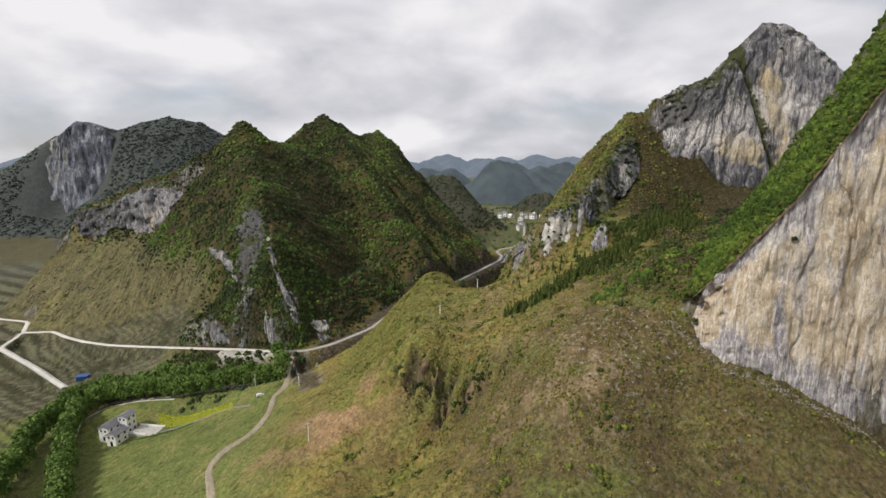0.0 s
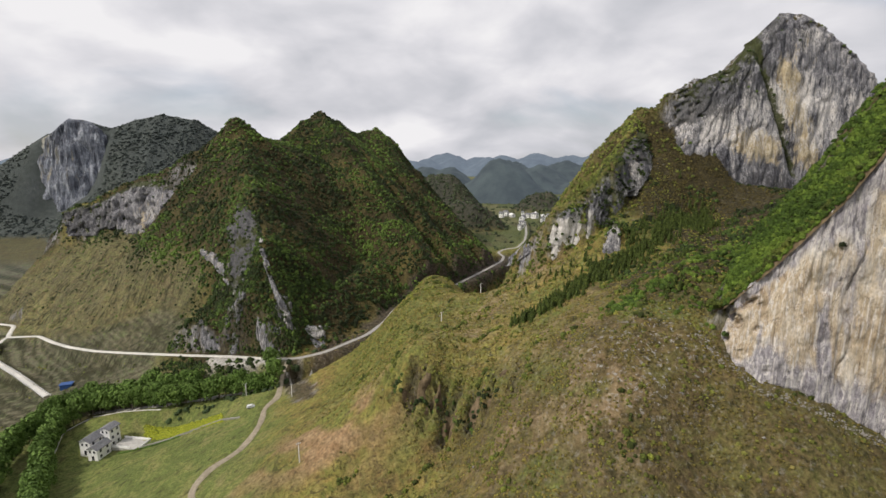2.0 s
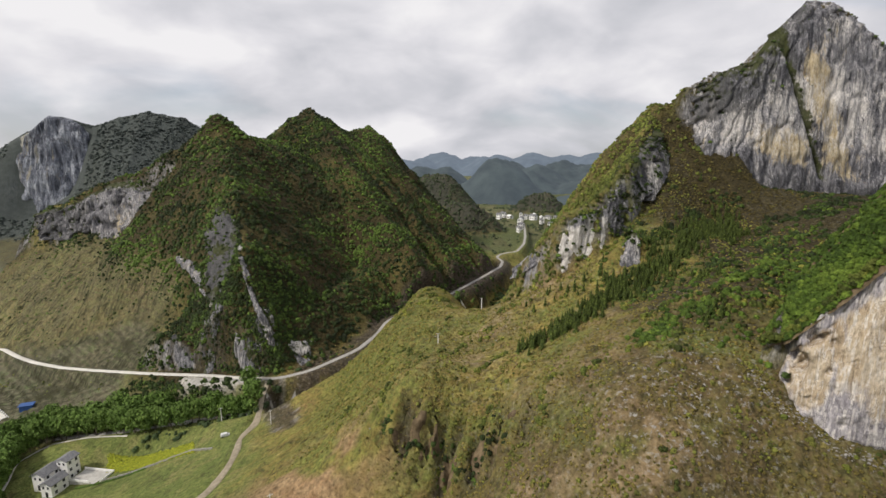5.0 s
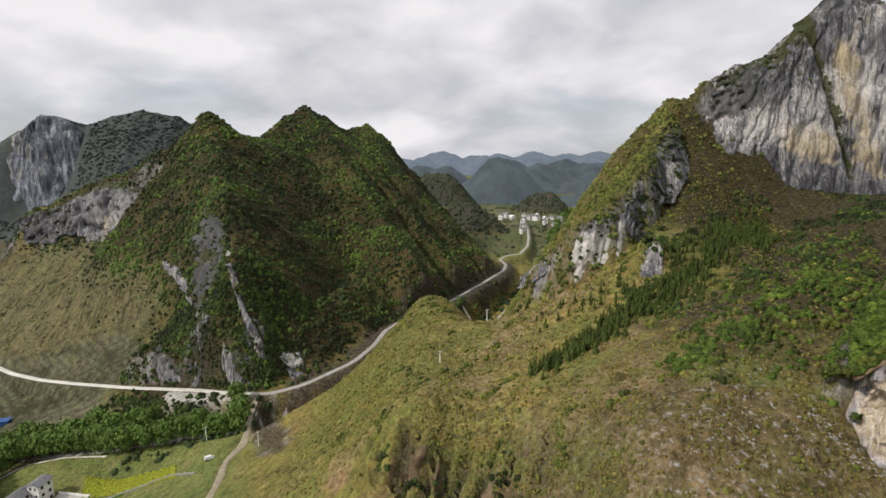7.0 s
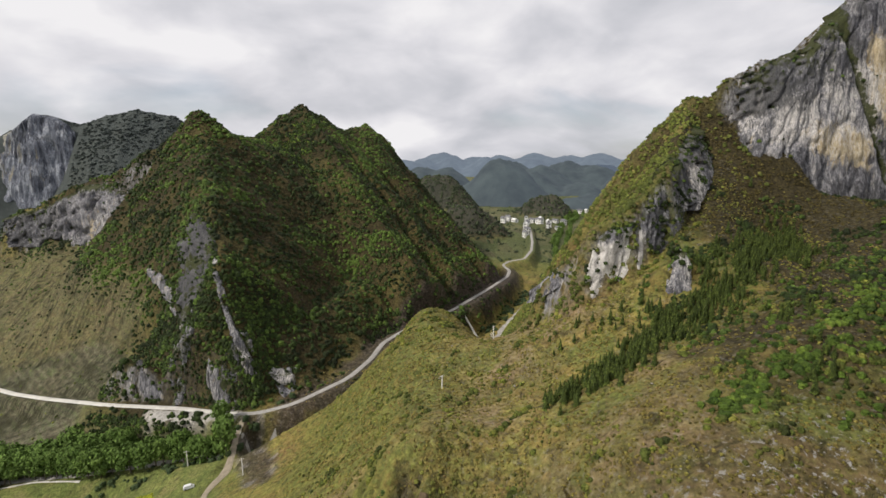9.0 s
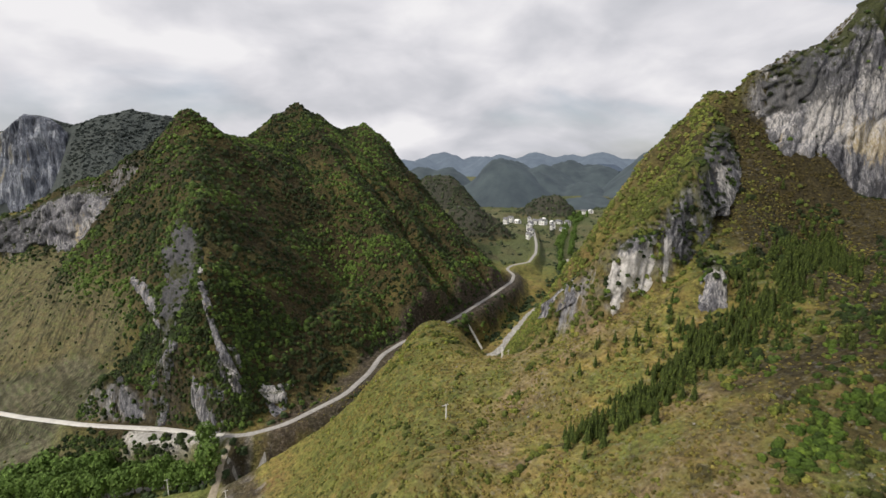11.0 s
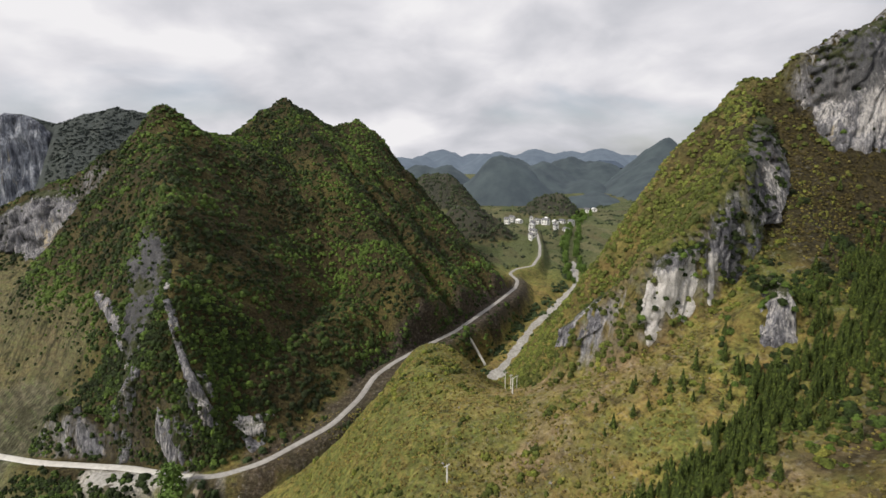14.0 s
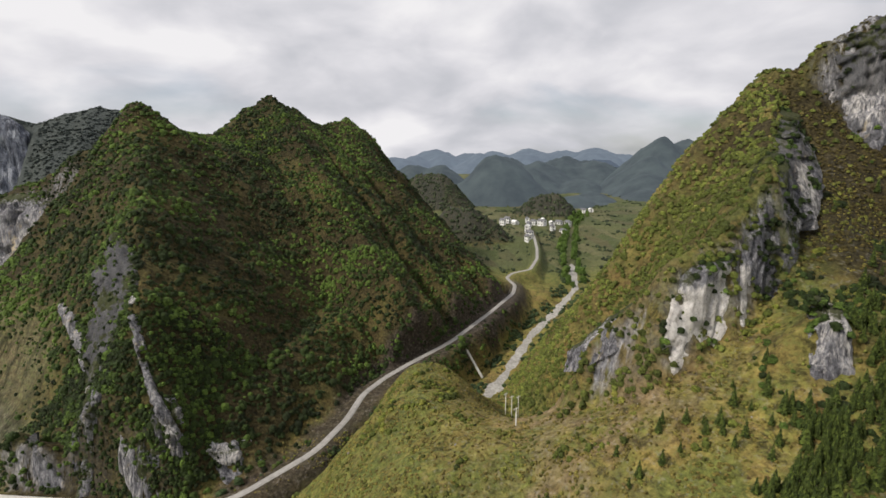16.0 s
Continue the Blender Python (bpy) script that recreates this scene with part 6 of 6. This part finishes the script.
# poles
pole_bm = bmesh.new()
limb(pole_bm, (0, 0, -0.8), (0, 0, 7.0), 0.17, 0.11, 8)
POLE_ME = bm_mesh("post", pole_bm, M_POLE, True)
ARM_ME = bm_mesh("crossarm", box_bm(-0.7, 0.7, -0.06, 0.06, 6.5, 6.62), M_POLE)
CAP_BM = bmesh.new()
for k in (-0.6, 0.0, 0.6):
    limb(CAP_BM, (k, 0, 6.62), (k, 0, 6.85), 0.06, 0.04, 6)
CAP_ME = bm_mesh("insulators", CAP_BM, M_WHITE)
for x, y, sc in ((38.3, 238.5, 1.0), (40.2, 238.8, 1.0), (42.4, 239.5, 1.0), (31.2, 203.5, 0.6), (12.3, 177.7, 0.5), (-32, 141, 0.9), (-48, 205, 0.85), (-72, 222, 0.85)):
    p = new("utility_pole")
    p.matrix_world = Matrix.LocRotScale((x, y, float(ground_z(x, y)[0])), Euler((0, 0, 0.5)), (1, 1, sc))
    tagged(p, "pale concrete power pole standing on the slope", "pole", "power poles")
    for n, me in (("post", POLE_ME), ("crossarm", ARM_ME), ("insulators", CAP_ME)):
        o = new(n, me)
        o.parent = p

# white concrete chute below the road
ca, cb = Vector((39, 322, 23.2)), Vector((47, 312, float(ground_z(47, 312)[0]) + 0.4))
bm = bmesh.new()
n = 0.55 * (cb - ca).cross(Vector((0, 0, 1))).normalized()
lo = [bm.verts.new(p) for p in (ca + n, ca - n, cb - n, cb + n)]
hi = [bm.verts.new(v.co + Vector((0, 0, 0.7))) for v in lo]
bm.faces.new(hi)
for k in range(4):
    bm.faces.new((lo[k], lo[(k + 1) % 4], hi[(k + 1) % 4], hi[k]))
bmesh.ops.recalc_face_normals(bm, faces=bm.faces)
tagged(new("culvert_chute", bm_mesh("culvert_chute", bm, M_POLE)), "pale concrete drainage chute below the road", "chute")

# a parked white van by the track
vz = float(ground_z(-66, 208)[0])
van = new("van")
van.matrix_world = pose(-66, 208, vz + 0.1, 0, 0, 20) @ Matrix.Scale(0.75, 4)
tagged(van, "small white van parked by the meadow track", "van")
part("body", bm_mesh("body", box_bm(-2.1, 2.1, -0.85, 0.85, 0.35, 1.25, None, 0.12), M_WHITE), van)
part("cabin", bm_mesh("cabin", box_bm(-1.9, 1.1, -0.78, 0.78, 1.25, 1.95, None, 0.18), M_WHITE), van)
part("windscreen", bm_mesh("windscreen", box_bm(1.0, 1.13, -0.65, 0.65, 1.32, 1.8), M_GLASS), van, "dark windscreen")
for x in (-1.3, 1.3):
    for s in (-1, 1):
        wb = bmesh.new()
        limb(wb, (x, s * 0.65, 0.33), (x, s * 0.9, 0.33), 0.33, 0.33, 12)
        part("wheel", bm_mesh("wheel", wb, M_RUBBER), van)

# village
g = random.Random(11)
VILLAGE = [(141, 548), (146, 560), (152, 588), (158, 604), (163, 616), (170, 622), (176, 612), (182, 626), (190, 620), (150, 628), (143, 634), (166, 634), (199, 622), (136, 628), (208, 618), (180, 590), (188, 580), (268, 716), (282, 724)]
for x, y in VILLAGE:
    w, l, e = g.uniform(4, 6), g.uniform(5, 8), g.uniform(3, 6)
    h = new("village_house")
    h.matrix_world = pose(x, y, float(ground_z(x, y)[0]), 0, 0, g.uniform(-30, 60))
    tagged(h, "white village house with a grey roof", "house", "village")
    part("wall", bm_mesh("wall", gabled_wall(w, l, e, e + 1.4), M_WALL), h)
    for s in (-1, 1):
        part("roof", bm_mesh("roof", roof_slab(w, l, e, e + 1.4, s), M_TILE if g.random() < 0.6 else M_WALL), h)
    for f in range(2):
        for k in range(2):
            yy = -l / 2 + l * (k + 0.5) / 2
            for s in (-1, 1):
                part("window", bm_mesh("window", box_bm(s * w / 2 - 0.05, s * w / 2 + 0.05, yy - 0.7, yy + 0.7, e * (0.5 * f + 0.2), e * (0.5 * f + 0.2) + 1.2), M_GLASS), h)
        part("window", bm_mesh("window", box_bm(-0.8, 0.8, -l / 2 - 0.05, -l / 2 + 0.05, e * (0.5 * f + 0.2), e * (0.5 * f + 0.2) + 1.2), M_GLASS), h)

# marker stones along the lane
lane = bpy.data.objects["lane"]
kb = box_bm(-0.35, 0.35, -0.2, 0.2, -0.3, 0.45, None, 0.05)
KERB = bm_mesh("kerb_stone", kb, M_WALL)
p = lerp_line(LANE[1:], 44)
dirs = np.gradient(p[:, :2], axis=0)
for (x, y, z), (dx, dy) in zip(p, dirs):
    l = math.hypot(dx, dy)
    for s in (-1, 1):
        o = new("kerb_stone", KERB)
        kx, ky = x - s * dy / l * 1.55, y + s * dx / l * 1.55
        o.matrix_world = pose(kx, ky, float(ground_z(kx, ky)[0]) + 0.1, 0, 0, math.degrees(math.atan2(dy, dx)))
        o.parent = lane

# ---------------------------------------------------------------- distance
# these hills emit a little blue to stand in for distance haze
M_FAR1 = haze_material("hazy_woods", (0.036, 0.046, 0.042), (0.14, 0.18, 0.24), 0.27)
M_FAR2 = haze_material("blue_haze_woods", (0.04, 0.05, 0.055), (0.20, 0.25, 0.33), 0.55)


def far_hills(name, label, heads, x0, x1, y0, y1, base, step, mat, seed):
    """Wooded cone hills far off: heads are (x, y, z, slope, roundness)."""
    xs, ys = np.arange(x0, x1, step), np.arange(y0, y1, step)
    X, Y = np.meshgrid(xs, ys)
    h = np.full(X.shape, base - 30.0)
    for x, y, z, s, r in heads:
        d = np.hypot(X - x, (Y - y) * 0.8)
        h = softmax(h, z - s * (np.sqrt(d * d + r * r) - r), 5.0)
    h = h + 0.10 * np.clip(h - base, 0, 60) * fbm(X / 60, Y / 60, 4, seed) + 2.0 * fbm(X / 14, Y / 14, 2, seed + 7)
    me = mesh_from(name, np.stack([X, Y, h], -1).reshape(-1, 3), grid_faces(len(xs), len(ys)), mat, True)
    return tagged(new(name, me), label, "hills", kind="structure")


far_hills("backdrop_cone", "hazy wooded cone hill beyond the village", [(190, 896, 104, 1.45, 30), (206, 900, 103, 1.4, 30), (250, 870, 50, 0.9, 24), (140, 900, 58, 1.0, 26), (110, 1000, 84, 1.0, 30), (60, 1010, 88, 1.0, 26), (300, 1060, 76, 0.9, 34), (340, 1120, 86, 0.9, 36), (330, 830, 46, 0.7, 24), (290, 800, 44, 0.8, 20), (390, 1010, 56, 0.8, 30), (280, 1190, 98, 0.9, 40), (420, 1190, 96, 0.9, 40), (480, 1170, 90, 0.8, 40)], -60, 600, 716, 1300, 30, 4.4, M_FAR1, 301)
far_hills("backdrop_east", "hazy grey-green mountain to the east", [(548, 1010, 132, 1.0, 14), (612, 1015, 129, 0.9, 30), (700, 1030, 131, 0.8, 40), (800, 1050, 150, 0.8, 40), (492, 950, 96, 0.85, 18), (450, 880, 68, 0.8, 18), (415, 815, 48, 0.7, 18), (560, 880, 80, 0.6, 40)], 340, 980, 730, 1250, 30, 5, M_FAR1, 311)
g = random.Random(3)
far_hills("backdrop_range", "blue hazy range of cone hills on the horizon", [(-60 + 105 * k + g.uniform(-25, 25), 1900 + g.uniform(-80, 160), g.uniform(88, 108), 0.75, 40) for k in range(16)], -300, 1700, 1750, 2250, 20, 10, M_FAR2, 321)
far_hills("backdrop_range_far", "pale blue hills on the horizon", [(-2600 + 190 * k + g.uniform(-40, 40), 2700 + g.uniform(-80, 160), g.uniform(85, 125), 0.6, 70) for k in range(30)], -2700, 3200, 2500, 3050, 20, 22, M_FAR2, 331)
